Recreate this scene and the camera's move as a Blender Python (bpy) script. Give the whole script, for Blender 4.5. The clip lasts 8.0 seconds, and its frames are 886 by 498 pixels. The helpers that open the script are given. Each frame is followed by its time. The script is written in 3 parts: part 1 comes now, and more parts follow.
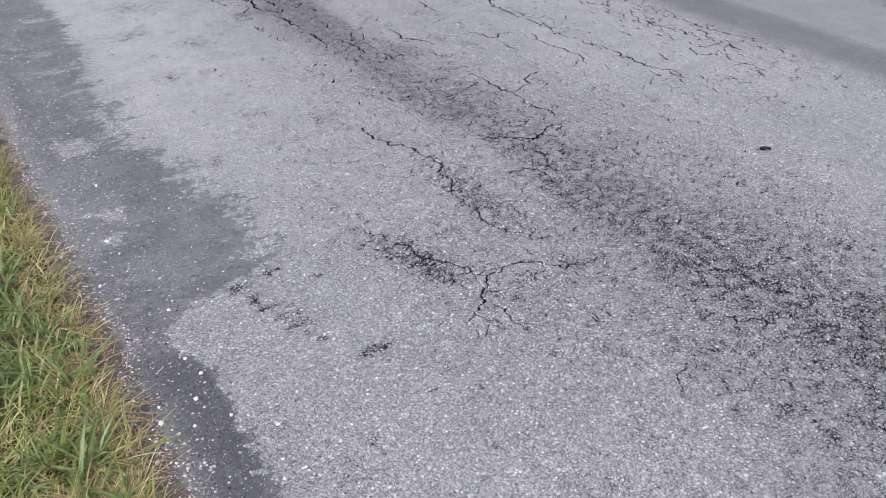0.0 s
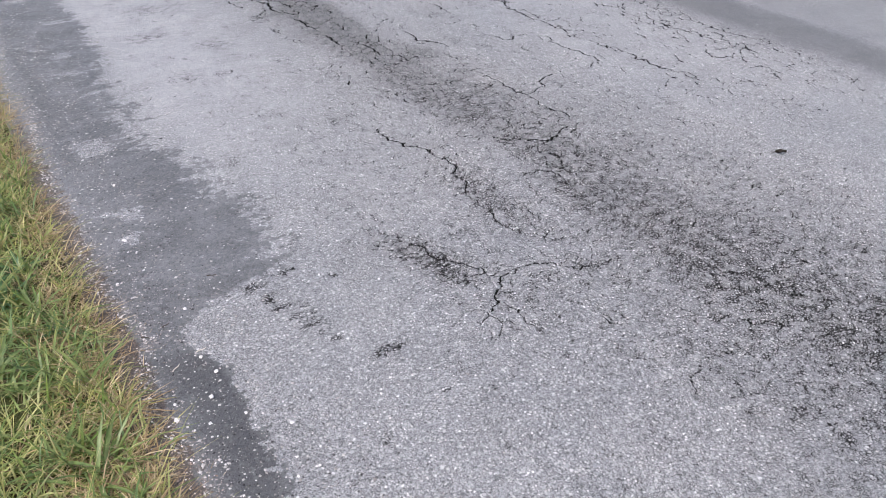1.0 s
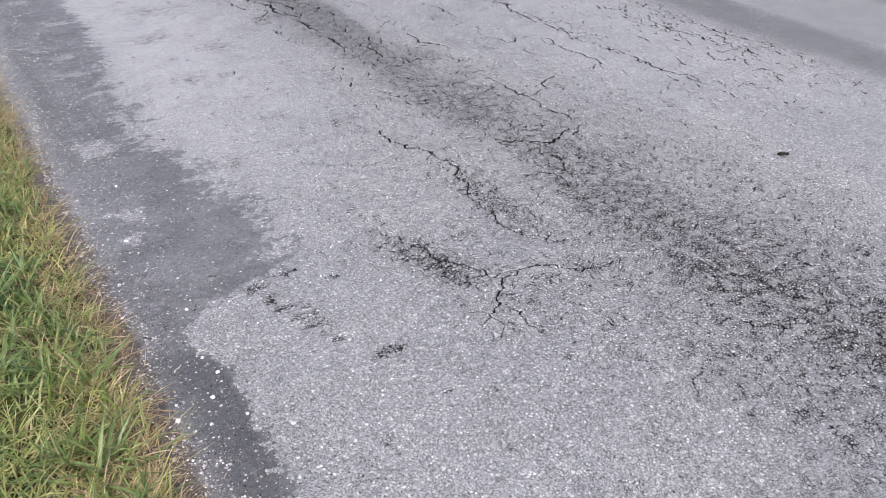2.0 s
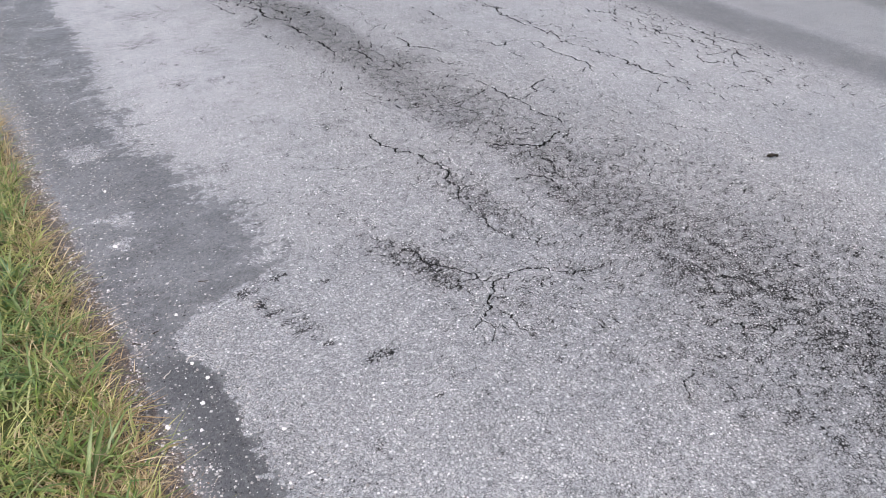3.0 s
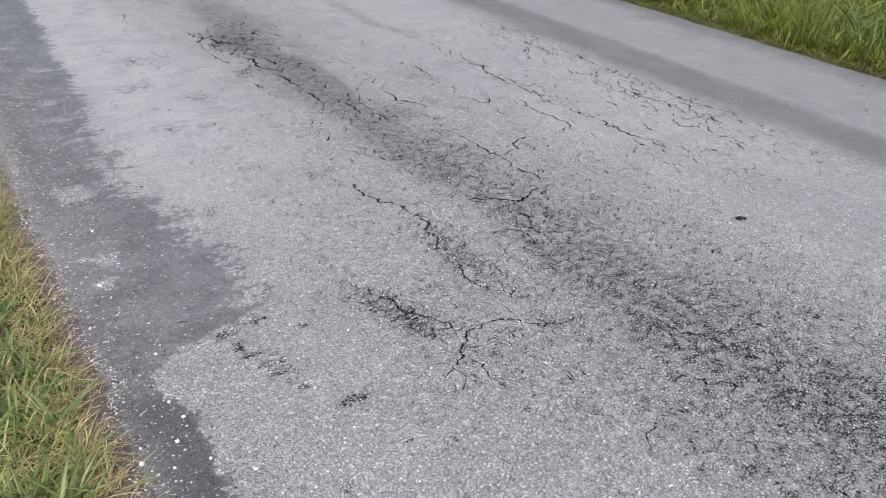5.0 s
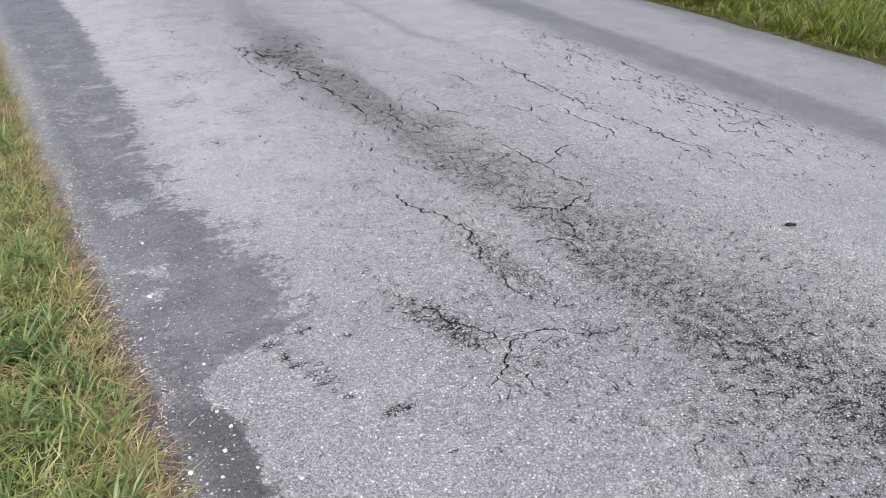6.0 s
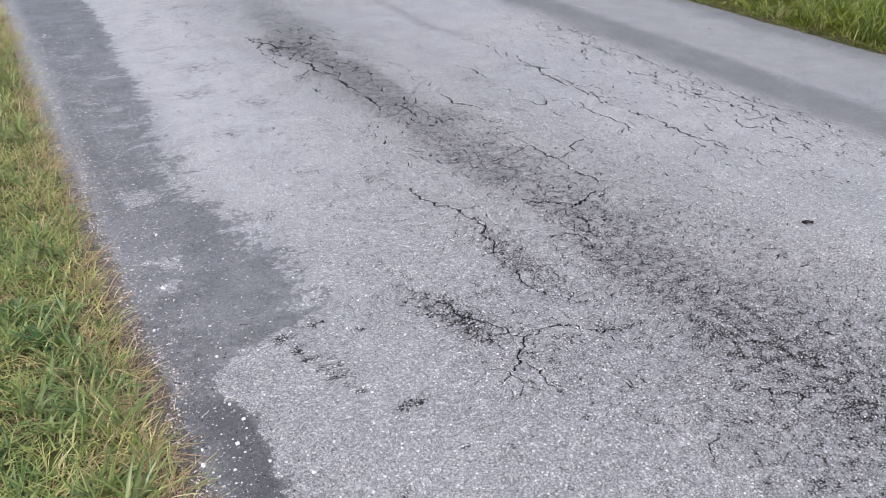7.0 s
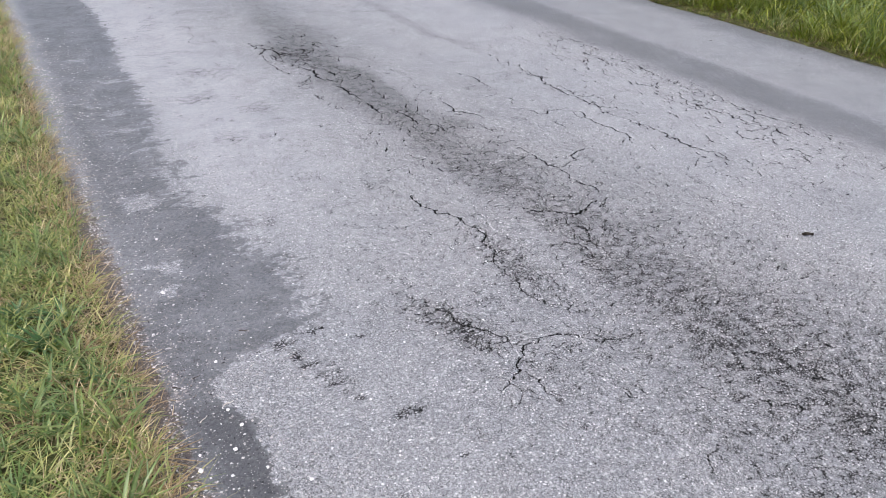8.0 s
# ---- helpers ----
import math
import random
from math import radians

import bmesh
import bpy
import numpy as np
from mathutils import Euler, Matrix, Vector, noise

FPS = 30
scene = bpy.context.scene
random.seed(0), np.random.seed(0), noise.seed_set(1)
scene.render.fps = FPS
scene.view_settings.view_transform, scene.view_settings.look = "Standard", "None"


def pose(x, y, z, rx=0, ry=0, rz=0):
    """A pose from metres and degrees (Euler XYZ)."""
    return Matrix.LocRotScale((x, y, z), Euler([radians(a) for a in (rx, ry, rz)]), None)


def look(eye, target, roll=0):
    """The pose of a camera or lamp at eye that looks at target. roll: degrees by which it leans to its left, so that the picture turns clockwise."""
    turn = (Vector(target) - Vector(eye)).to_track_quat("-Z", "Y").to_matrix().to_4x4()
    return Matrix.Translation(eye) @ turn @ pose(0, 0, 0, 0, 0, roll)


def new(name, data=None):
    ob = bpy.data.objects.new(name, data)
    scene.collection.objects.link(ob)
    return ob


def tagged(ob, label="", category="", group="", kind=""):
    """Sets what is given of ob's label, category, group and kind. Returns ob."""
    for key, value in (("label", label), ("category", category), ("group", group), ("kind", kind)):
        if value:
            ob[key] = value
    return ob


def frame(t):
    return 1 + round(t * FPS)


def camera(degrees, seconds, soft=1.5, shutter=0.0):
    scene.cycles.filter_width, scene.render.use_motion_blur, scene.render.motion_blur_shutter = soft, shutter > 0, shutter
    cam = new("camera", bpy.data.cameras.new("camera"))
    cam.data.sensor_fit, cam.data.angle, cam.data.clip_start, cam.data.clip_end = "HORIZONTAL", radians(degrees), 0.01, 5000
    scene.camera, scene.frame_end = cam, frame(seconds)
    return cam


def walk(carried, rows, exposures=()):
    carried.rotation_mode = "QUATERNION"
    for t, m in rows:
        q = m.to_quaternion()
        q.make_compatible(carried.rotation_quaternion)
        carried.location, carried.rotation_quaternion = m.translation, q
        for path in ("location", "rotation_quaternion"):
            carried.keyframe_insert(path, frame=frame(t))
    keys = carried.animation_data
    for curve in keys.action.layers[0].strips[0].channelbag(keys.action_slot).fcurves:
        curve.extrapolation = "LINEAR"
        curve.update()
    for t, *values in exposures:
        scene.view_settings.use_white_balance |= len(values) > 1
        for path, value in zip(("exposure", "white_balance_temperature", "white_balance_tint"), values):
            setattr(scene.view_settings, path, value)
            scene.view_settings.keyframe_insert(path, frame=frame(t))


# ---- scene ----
cam = camera(58.0, 8.0, soft=0.75)
PATH = [
    (0, (-0.059, 0.047, 1.484), (0.799, 1.467, 0.367), 0.2),
    (0.5, (-0.067, 0.046, 1.484), (0.769, 1.485, 0.376), -0.1),
    (1, (-0.066, 0.039, 1.485), (0.765, 1.479, 0.373), -0.1),
    (1.5, (-0.068, 0.038, 1.484), (0.758, 1.483, 0.375), -0.1),
    (3, (-0.062, 0.04, 1.479), (0.787, 1.479, 0.38), 0.0),
    (3.5, (-0.042, 0.032, 1.496), (0.853, 1.455, 0.413), -0.9),
    (4, (-0.03, -0.011, 1.498), (0.937, 1.383, 0.438), 1.6),
    (4.5, (-0.066, -0.036, 1.527), (0.91, 1.392, 0.522), 3.4),
    (4.7, (-0.074, -0.037, 1.529), (0.875, 1.41, 0.526), 3.1),
    (5.8, (-0.075, -0.04, 1.534), (0.767, 1.494, 0.565), 1.1),
    (6, (-0.074, -0.035, 1.535), (0.748, 1.503, 0.556), 0.3),
    (6.5, (-0.073, -0.033, 1.532), (0.718, 1.515, 0.544), 0.2),
    (7, (-0.075, -0.019, 1.534), (0.718, 1.524, 0.539), 0.4),
    (7.5, (-0.079, -0.012, 1.539), (0.704, 1.542, 0.553), 0.2),
    (8, (-0.079, -0.018, 1.534), (0.72, 1.533, 0.556), 1.1),
]
EXPOSURES = [(0.0, 0.39, 6090, 13.0), (1.5, 0.55, 6130, 12.8), (3.0, 0.55, 6190, 12.2), (3.5, 0.44, 6130, 11.8), (4.5, 0.41, 6300, 9.8), (6.0, 0.56, 6200, 11.3), (7.0, 0.56, 6080, 12.2), (8.0, 0.57, 6080, 12.4)]
walk(cam, [(t, look(eye, target, roll)) for t, eye, target, roll in PATH], EXPOSURES)

# ---- light: a bright overcast day ----
SUN_UP, SUN_ROUND = radians(60), radians(250)
sky = bpy.data.worlds.new("overcast_sky")
scene.world = sky
sky.use_nodes = True
sky_tree = sky.node_tree
sky_tex = sky_tree.nodes.new("ShaderNodeTexSky")
sky_tex.sky_type, sky_tex.sun_disc = "NISHITA", False
sky_tex.sun_elevation, sky_tex.sun_rotation = SUN_UP, SUN_ROUND
sky_tex.air_density, sky_tex.dust_density, sky_tex.ozone_density = 1.0, 6.0, 0.6
sky_tree.links.new(sky_tex.outputs[0], sky_tree.nodes["Background"].inputs[0])
sky_tree.nodes["Background"].inputs[1].default_value = 0.15
sun_data = bpy.data.lights.new("sun", "SUN")
sun_data.energy, sun_data.angle, sun_data.color = 1.2, radians(25), (1.0, 0.97, 0.92)
sun = new("sun", sun_data)
sun_way = Vector((math.sin(SUN_ROUND) * math.cos(SUN_UP), math.cos(SUN_ROUND) * math.cos(SUN_UP), math.sin(SUN_UP)))
sun.matrix_world = look(sun_way * 50, (0, 0, 0))


# ---- node helpers ----
class Shade:
    """A principled material with short calls for its nodes."""

    def __init__(self, name):
        self.mat = bpy.data.materials.new(name)
        self.mat.use_nodes = True
        self.tree = self.mat.node_tree
        self.bsdf = self.tree.nodes["Principled BSDF"]

    def put(self, socket, value):
        if isinstance(value, bpy.types.NodeSocket):
            self.tree.links.new(value, socket)
        elif isinstance(value, tuple) and len(value) == 3 and socket.type == "RGBA":
            socket.default_value = (*value, 1)
        else:
            socket.default_value = value

    def set(self, **values):
        for key, value in values.items():
            self.put(self.bsdf.inputs[key.replace("_", " ").title().replace("Ior", "IOR")], value)

    def node(self, kind, **ins):
        n = self.tree.nodes.new(kind)
        for key, value in ins.items():
            self.put(n.inputs[key], value)
        return n

    def place(self, sx=1.0, sy=1.0, sz=1.0):
        src = self.tree.nodes.new("ShaderNodeTexCoord").outputs["Object"]
        return self.node("ShaderNodeMapping", Vector=src, Scale=(sx, sy, sz)).outputs[0]

    def fbm(self, scale, detail=3.0, rough=0.55, at=None):
        n = self.node("ShaderNodeTexNoise", Scale=scale, Detail=detail, Roughness=rough)
        self.put(n.inputs["Vector"], at or self.place())
        return n.outputs[0]

    def cells(self, scale, feature="F1", at=None):
        n = self.tree.nodes.new("ShaderNodeTexVoronoi")
        n.feature = feature
        self.put(n.inputs["Scale"], scale)
        self.put(n.inputs["Vector"], at or self.place())
        return n

    def calc(self, op, a, b=0.0, c=0.0):
        n = self.tree.nodes.new("ShaderNodeMath")
        n.operation = op
        for i, value in enumerate((a, b, c)):
            self.put(n.inputs[i], value)
        return n.outputs[0]

    def step(self, x, lo, hi, a=0.0, b=1.0):
        n = self.tree.nodes.new("ShaderNodeMapRange")
        n.interpolation_type = "SMOOTHSTEP"
        for i, value in enumerate((x, lo, hi, a, b)):
            self.put(n.inputs[i], value)
        return n.outputs[0]

    def blend(self, fac, a, b, mode="MIX"):
        n = self.tree.nodes.new("ShaderNodeMix")
        n.data_type, n.blend_type = "RGBA", mode
        self.put(n.inputs[0], fac), self.put(n.inputs[6], a), self.put(n.inputs[7], b)
        return n.outputs[2]

    def ramp(self, fac, *stops):
        n = self.tree.nodes.new("ShaderNodeValToRGB")
        while len(n.color_ramp.elements) < len(stops):
            n.color_ramp.elements.new(1)
        for e, (p, col) in zip(n.color_ramp.elements, stops):
            e.position, e.color = p, (*col, 1)
        self.put(n.inputs[0], fac)
        return n.outputs[0]

    def attr(self, name):
        n = self.tree.nodes.new("ShaderNodeAttribute")
        n.attribute_name = name
        return n.outputs["Fac"]

    def bump(self, height, strength=0.5, distance=0.003):
        n = self.node("ShaderNodeBump", Height=height, Strength=strength, Distance=distance)
        self.put(self.bsdf.inputs["Normal"], n.outputs[0])


def grey(v, tint=0.0):
    """A grey with a cool (plus) or warm (minus) tint."""
    return (v * (1 - tint), v, v * (1 + tint))


# ---- materials ----
def asphalt_material():
    s = Shade("weathered_chip_seal_asphalt")
    at = s.place()
    wide = s.place(0.45, 1.0, 1.0)
    def bent(scale, reach, src):
        """The plan's coordinates, swayed by noise so that cells lose their straight sides."""
        drift = s.node("ShaderNodeTexNoise", Vector=at, Scale=scale, Detail=2.0).outputs["Color"]
        n = s.tree.nodes.new("ShaderNodeVectorMath")
        n.operation = "MULTIPLY_ADD"
        s.put(n.inputs[0], drift), s.put(n.inputs[1], (reach, reach, 0.0)), s.put(n.inputs[2], src)
        return n.outputs[0]

    near = bent(170.0, 0.006, at)
    chip, edge = s.cells(112, "F1", near), s.cells(112, "DISTANCE_TO_EDGE", near)
    fine = s.cells(430, "F1", at)
    tell = s.node("ShaderNodeSeparateColor", Color=chip.outputs["Color"])
    rnd, rnd_size = tell.outputs[0], tell.outputs[1]
    rnd2 = s.node("ShaderNodeSeparateColor", Color=fine.outputs["Color"]).outputs[1]
    stone = s.ramp(rnd, (0.0, grey(0.15, 0.03)), (0.2, grey(0.29, 0.04)), (0.6, grey(0.40, 0.02)), (0.88, grey(0.47)), (0.965, grey(0.58)), (1.0, grey(0.74, 0.01)))
    sand = s.ramp(rnd2, (0.0, grey(0.11, 0.05)), (0.6, grey(0.29, 0.03)), (1.0, grey(0.46)))
    clumps, blotch, broad = s.fbm(26, 4, 0.6, at), s.fbm(5.5, 4, 0.6, at), s.fbm(0.9, 3, 0.5, at)
    # chips of many sizes bedded in sandy binder; pits where single chips are gone
    reach = s.calc("MULTIPLY_ADD", rnd_size, 0.42, 0.16)
    bedded = s.step(s.calc("SUBTRACT", reach, chip.outputs["Distance"]), -0.05, 0.05)
    base = s.blend(bedded, sand, stone)
    pits = s.step(s.fbm(220, 2, 0.55, at), 0.575, 0.65)
    base = s.blend(s.calc("MULTIPLY", pits, 0.8), base, grey(0.035))
    # how far the binder is worn out between the chips
    worn = s.attr("worn")
    worn = s.calc("MULTIPLY", worn, s.step(clumps, 0.36, 0.62, 0.18, 1.5))
    gap_width = s.calc("MULTIPLY_ADD", worn, 0.135, -0.018)
    gap = s.step(s.calc("SUBTRACT", gap_width, edge.outputs["Distance"]), -0.015, 0.025)
    base = s.blend(1.0, base, s.ramp(blotch, (0.3, grey(0.88)), (0.55, grey(1.0)), (0.75, grey(1.08, -0.01))), "MULTIPLY")
    base = s.blend(1.0, base, s.ramp(broad, (0.3, grey(0.94, 0.01)), (0.7, grey(1.05, -0.01))), "MULTIPLY")
    # a paler, more even grey over the less driven parts
    base = s.blend(s.calc("MULTIPLY", s.attr("pale"), s.step(blotch, 0.3, 0.6, 0.6, 1.0)), base, grey(0.40, 0.02))
    # oily wheel track and the soft dark strip of the other lane
    track = s.calc("MULTIPLY", s.attr("track"), s.step(s.fbm(11, 4, 0.6, at), 0.3, 0.62, 0.55, 1.0))
    base = s.blend(s.calc("MULTIPLY", track, 0.62), base, (0.075, 0.075, 0.07))
    strip = s.calc("MULTIPLY", s.attr("strip"), s.step(s.fbm(3, 4, 0.6, at), 0.25, 0.65, 0.75, 1.0))
    base = s.blend(s.calc("MULTIPLY", strip, 0.68), base, grey(0.085, 0.04))
    # damp shoulder with a ragged rim
    rim = s.calc("MULTIPLY_ADD", s.calc("SUBTRACT", s.fbm(9, 4, 0.6, wide), 0.5), 0.5, s.attr("damp"))
    rim = s.calc("MULTIPLY_ADD", s.calc("SUBTRACT", s.fbm(30, 4, 0.62, s.place(0.75, 1.0, 1.0)), 0.5), 0.58, rim)
    damp = s.step(rim, -0.006, 0.014)
    tone = s.step(s.fbm(5, 6, 0.72, s.place(0.85, 1.0, 1.0)), 0.34, 0.66)
    film = s.blend(tone, grey(0.050, 0.06), grey(0.132, 0.04))
    film = s.blend(s.calc("MULTIPLY", s.attr("deep"), 0.85), film, grey(0.036, 0.06))
    # pale dust by the grass edge, with the sky's sheen painted into the colour
    film = s.blend(s.calc("MULTIPLY", s.attr("dust_sheen"), 0.75), film, grey(0.26, 0.05))
    film = s.blend(0.19, film, stone)
    film = s.blend(s.calc("MULTIPLY", pits, 0.65), film, grey(0.015))
    film = s.blend(s.calc("MULTIPLY", s.attr("deep"), 0.4), film, grey(0.035, 0.06))
    base = s.blend(s.calc("MULTIPLY", damp, 0.97), base, film)
    soil = s.calc("MULTIPLY_ADD", s.calc("SUBTRACT", s.fbm(22, 5, 0.65, at), 0.5), 1.6, s.attr("soil"))
    soil = s.step(soil, 0.52, 0.74)
    base = s.blend(s.calc("MULTIPLY", soil, 0.75), base, s.ramp(s.fbm(150, 3, 0.6, at), (0.3, (0.028, 0.02, 0.014)), (0.55, (0.085, 0.062, 0.045)), (0.75, (0.2, 0.16, 0.13))))
    gap = s.calc("MULTIPLY", gap, s.calc("MULTIPLY_ADD", damp, -0.55, 1.0))
    base = s.blend(s.calc("MULTIPLY", gap, 0.95), base, grey(0.014))
    # short dark squiggles where the binder has crazed
    craze = s.step(s.cells(58, "DISTANCE_TO_EDGE", bent(90.0, 0.012, at)).outputs["Distance"], 0.035, 0.075, 1.0, 0.0)
    where = s.calc("MULTIPLY_ADD", s.attr("worn"), 0.27, s.fbm(34, 3, 0.6, at))
    craze = s.calc("MULTIPLY", craze, s.step(where, 0.67, 0.76))
    craze = s.calc("MULTIPLY", craze, s.calc("MULTIPLY_ADD", damp, -0.8, 1.0))
    # thin alligator cracks of the other lane, longer along the road than across it
    scaly = s.cells(1.0, "DISTANCE_TO_EDGE", bent(9.0, 0.36, bent(50.0, 0.10, s.place(10.5, 4.4, 1.0)))).outputs["Distance"]
    scaly = s.step(scaly, 0.010, 0.030, 0.8, 0.0)
    scaly = s.calc("MULTIPLY", scaly, s.step(s.calc("MULTIPLY_ADD", s.attr("scaly"), 0.3, s.fbm(18, 4, 0.65, at)), 0.70, 0.80))
    craze = s.calc("MAXIMUM", craze, scaly)
    base = s.blend(craze, base, grey(0.016))
    gap = s.calc("MAXIMUM", gap, craze)
    split = s.calc("MULTIPLY_ADD", s.calc("SUBTRACT", s.fbm(240, 2, 0.6, at), 0.5), 0.008, s.attr("crack"))
    split = s.step(split, 0.0002, 0.0024, 1.0, 0.0)
    base = s.blend(split, base, grey(0.010))
    rough = s.calc("MULTIPLY_ADD", damp, -0.2, 0.70)
    rough = s.calc("MULTIPLY_ADD", s.calc("SUBTRACT", clumps, 0.5), 0.2, rough)
    high = s.calc("MULTIPLY_ADD", rnd, 0.3, bedded)
    high = s.calc("SUBTRACT", high, s.calc("MAXIMUM", pits, gap))
    high = s.calc("MULTIPLY", high, s.calc("MULTIPLY_ADD", damp, -0.55, 1.0))
    high = s.calc("MULTIPLY_ADD", rnd2, 0.2, high)
    # gaps and cracks lose their shine: recess shade put into the specular level
    shine = s.calc("MULTIPLY", s.calc("MULTIPLY_ADD", gap, -0.9, 1.0), s.calc("SUBTRACT", 1.0, split))
    s.set(base_color=base, roughness=rough, specular_ior_level=s.calc("MULTIPLY", shine, 0.4))
    s.bump(high, 0.6, 0.0045)
    return s.mat


def soil_material():
    s = Shade("dark_loamy_soil")
    n, m = s.fbm(2.2, 5, 0.6), s.fbm(60, 4, 0.65)
    col = s.ramp(m, (0.3, (0.03, 0.022, 0.014)), (0.55, (0.09, 0.07, 0.042)), (0.75, (0.2, 0.16, 0.1)))
    col = s.blend(s.step(n, 0.36, 0.58, 0.12, 0.65), col, (0.065, 0.085, 0.022))
    s.set(base_color=col, roughness=0.95, specular_ior_level=0.15)
    s.bump(m, 0.8, 0.02)
    return s.mat


def blade_material(name, *stops, patch=None, shine=0.45):
    """Leaf colours that change from blade to blade and in patches over the verge."""
    s = Shade(name)
    isle = s.tree.nodes.new("ShaderNodeNewGeometry").outputs["Random Per Island"]
    col = s.ramp(isle, *stops)
    if patch:
        col = s.blend(s.step(s.fbm(3.2, 3, 0.6), 0.42, 0.66, 0.0, 0.75), col, patch)
    col = s.blend(1.0, col, s.ramp(s.fbm(38, 2, 0.5), (0.3, grey(0.72)), (0.7, grey(1.15))), "MULTIPLY")
    s.set(base_color=col, roughness=shine, subsurface_weight=0.0, transmission_weight=0.0)
    thin = s.node("ShaderNodeBsdfTranslucent", Color=col)
    both = s.node("ShaderNodeMixShader", Fac=0.3)
    s.put(both.inputs[1], s.bsdf.outputs[0]), s.put(both.inputs[2], thin.outputs[0])
    s.put(s.tree.nodes["Material Output"].inputs[0], both.outputs[0])
    return s.mat


def stone_material(name, *stops):
    s = Shade(name)
    isle = s.tree.nodes.new("ShaderNodeNewGeometry").outputs["Random Per Island"]
    grain = s.fbm(420, 3, 0.6)
    col = s.blend(1.0, s.ramp(isle, *stops), s.ramp(grain, (0.3, grey(0.78)), (0.7, grey(1.12))), "MULTIPLY")
    s.set(base_color=col, roughness=0.85)
    s.bump(grain, 0.4, 0.001)
    return s.mat


def plain_material(name, low, high, scale=60, roughness=0.7):
    s = Shade(name)
    n = s.fbm(scale, 4, 0.6)
    s.set(base_color=s.ramp(n, (0.3, low), (0.7, high)), roughness=roughness)
    s.bump(n, 0.4, 0.002)
    return s.mat


ASPHALT, SOIL = asphalt_material(), soil_material()
GREEN = blade_material("fresh_grass_blade", (0.0, (0.085, 0.15, 0.032)), (0.35, (0.17, 0.25, 0.05)), (0.7, (0.28, 0.34, 0.085)), (1.0, (0.44, 0.42, 0.17)), patch=(0.13, 0.22, 0.08))
OLIVE = blade_material("yellowing_grass_blade", (0.0, (0.21, 0.25, 0.065)), (0.5, (0.39, 0.39, 0.12)), (1.0, (0.60, 0.55, 0.26)), patch=(0.27, 0.33, 0.09))
STRAW = blade_material("dead_straw_blade", (0.0, (0.24, 0.16, 0.08)), (0.5, (0.44, 0.33, 0.17)), (1.0, (0.66, 0.56, 0.36)), shine=0.6)
LUSH = blade_material("lush_verge_grass_blade", (0.0, (0.04, 0.075, 0.006)), (0.5, (0.11, 0.16, 0.010)), (0.85, (0.24, 0.28, 0.022)), (1.0, (0.40, 0.40, 0.09)), patch=(0.15, 0.19, 0.014))
BROAD = blade_material("broad_grass_leaf", (0.0, (0.13, 0.20, 0.055)), (1.0, (0.26, 0.32, 0.10)), shine=0.38)
DEEP = blade_material("deep_green_grass_leaf", (0.0, (0.07, 0.15, 0.05)), (1.0, (0.13, 0.23, 0.08)), shine=0.38)
DULL = blade_material("rotting_brown_blade", (0.0, (0.06, 0.045, 0.02)), (0.6, (0.14, 0.11, 0.045)), (1.0, (0.30, 0.25, 0.12)), shine=0.6)
CHIPS = stone_material("pale_limestone_chip", (0.0, (0.20, 0.19, 0.18)), (0.4, (0.36, 0.34, 0.32)), (0.8, (0.56, 0.54, 0.52)), (1.0, (0.76, 0.75, 0.74)))
GRIT = stone_material("brown_edge_grit", (0.0, (0.08, 0.055, 0.04)), (0.45, (0.26, 0.19, 0.15)), (0.8, (0.52, 0.44, 0.39)), (1.0, (0.8, 0.77, 0.75)))
DARK_CHIPS = stone_material("dark_asphalt_chip", (0.0, (0.015, 0.015, 0.017)), (0.6, (0.06, 0.058, 0.06)), (1.0, (0.16, 0.155, 0.15)))
PEBBLE = plain_material("white_limestone_pebble", (0.6, 0.59, 0.57), (0.82, 0.81, 0.8), 90, 0.8)
LEAF_BROWN = plain_material("dead_brown_leaf", (0.012, 0.010, 0.006), (0.05, 0.035, 0.018), 120, 0.6)
TWIG_DARK = plain_material("dark_twig_bark", (0.02, 0.016, 0.012), (0.07, 0.055, 0.04), 200, 0.85)
TWIG_PALE = plain_material("bleached_stick", (0.42, 0.38, 0.33), (0.66, 0.62, 0.56), 150, 0.85)


# ---- mesh helpers ----
def sheet(name, verts, faces, material, smooth=True):
    """A mesh object from an array of places and an array of equal-sided faces."""
    me = bpy.data.meshes.new(name)
    verts, faces = np.asarray(verts, np.float32), np.asarray(faces, np.int32)
    n, k = faces.shape
    me.vertices.add(len(verts))
    me.vertices.foreach_set("co", verts.ravel())
    me.loops.add(n * k)
    me.loops.foreach_set("vertex_index", faces.ravel())
    me.polygons.add(n)
    me.polygons.foreach_set("loop_start", np.arange(0, n * k, k, dtype=np.int32))
    me.polygons.foreach_set("use_smooth", np.full(n, smooth))
    me.update(calc_edges=True)
    me.materials.append(material)
    return new(name, me)


def part(name, bm, material, parent, label=""):
    """Links a bmesh as one mesh object under a thing or a part."""
    me = bpy.data.meshes.new(name)
    bm.to_mesh(me)
    bm.free()
    me.materials.append(material)
    ob = new(name, me)
    ob.parent = parent
    return tagged(ob, label)


def grid_faces(nx, ny):
    i = (np.arange(ny - 1)[:, None] * nx + np.arange(nx - 1)).ravel()
    return np.stack([i, i + 1, i + nx + 1, i + nx], 1)


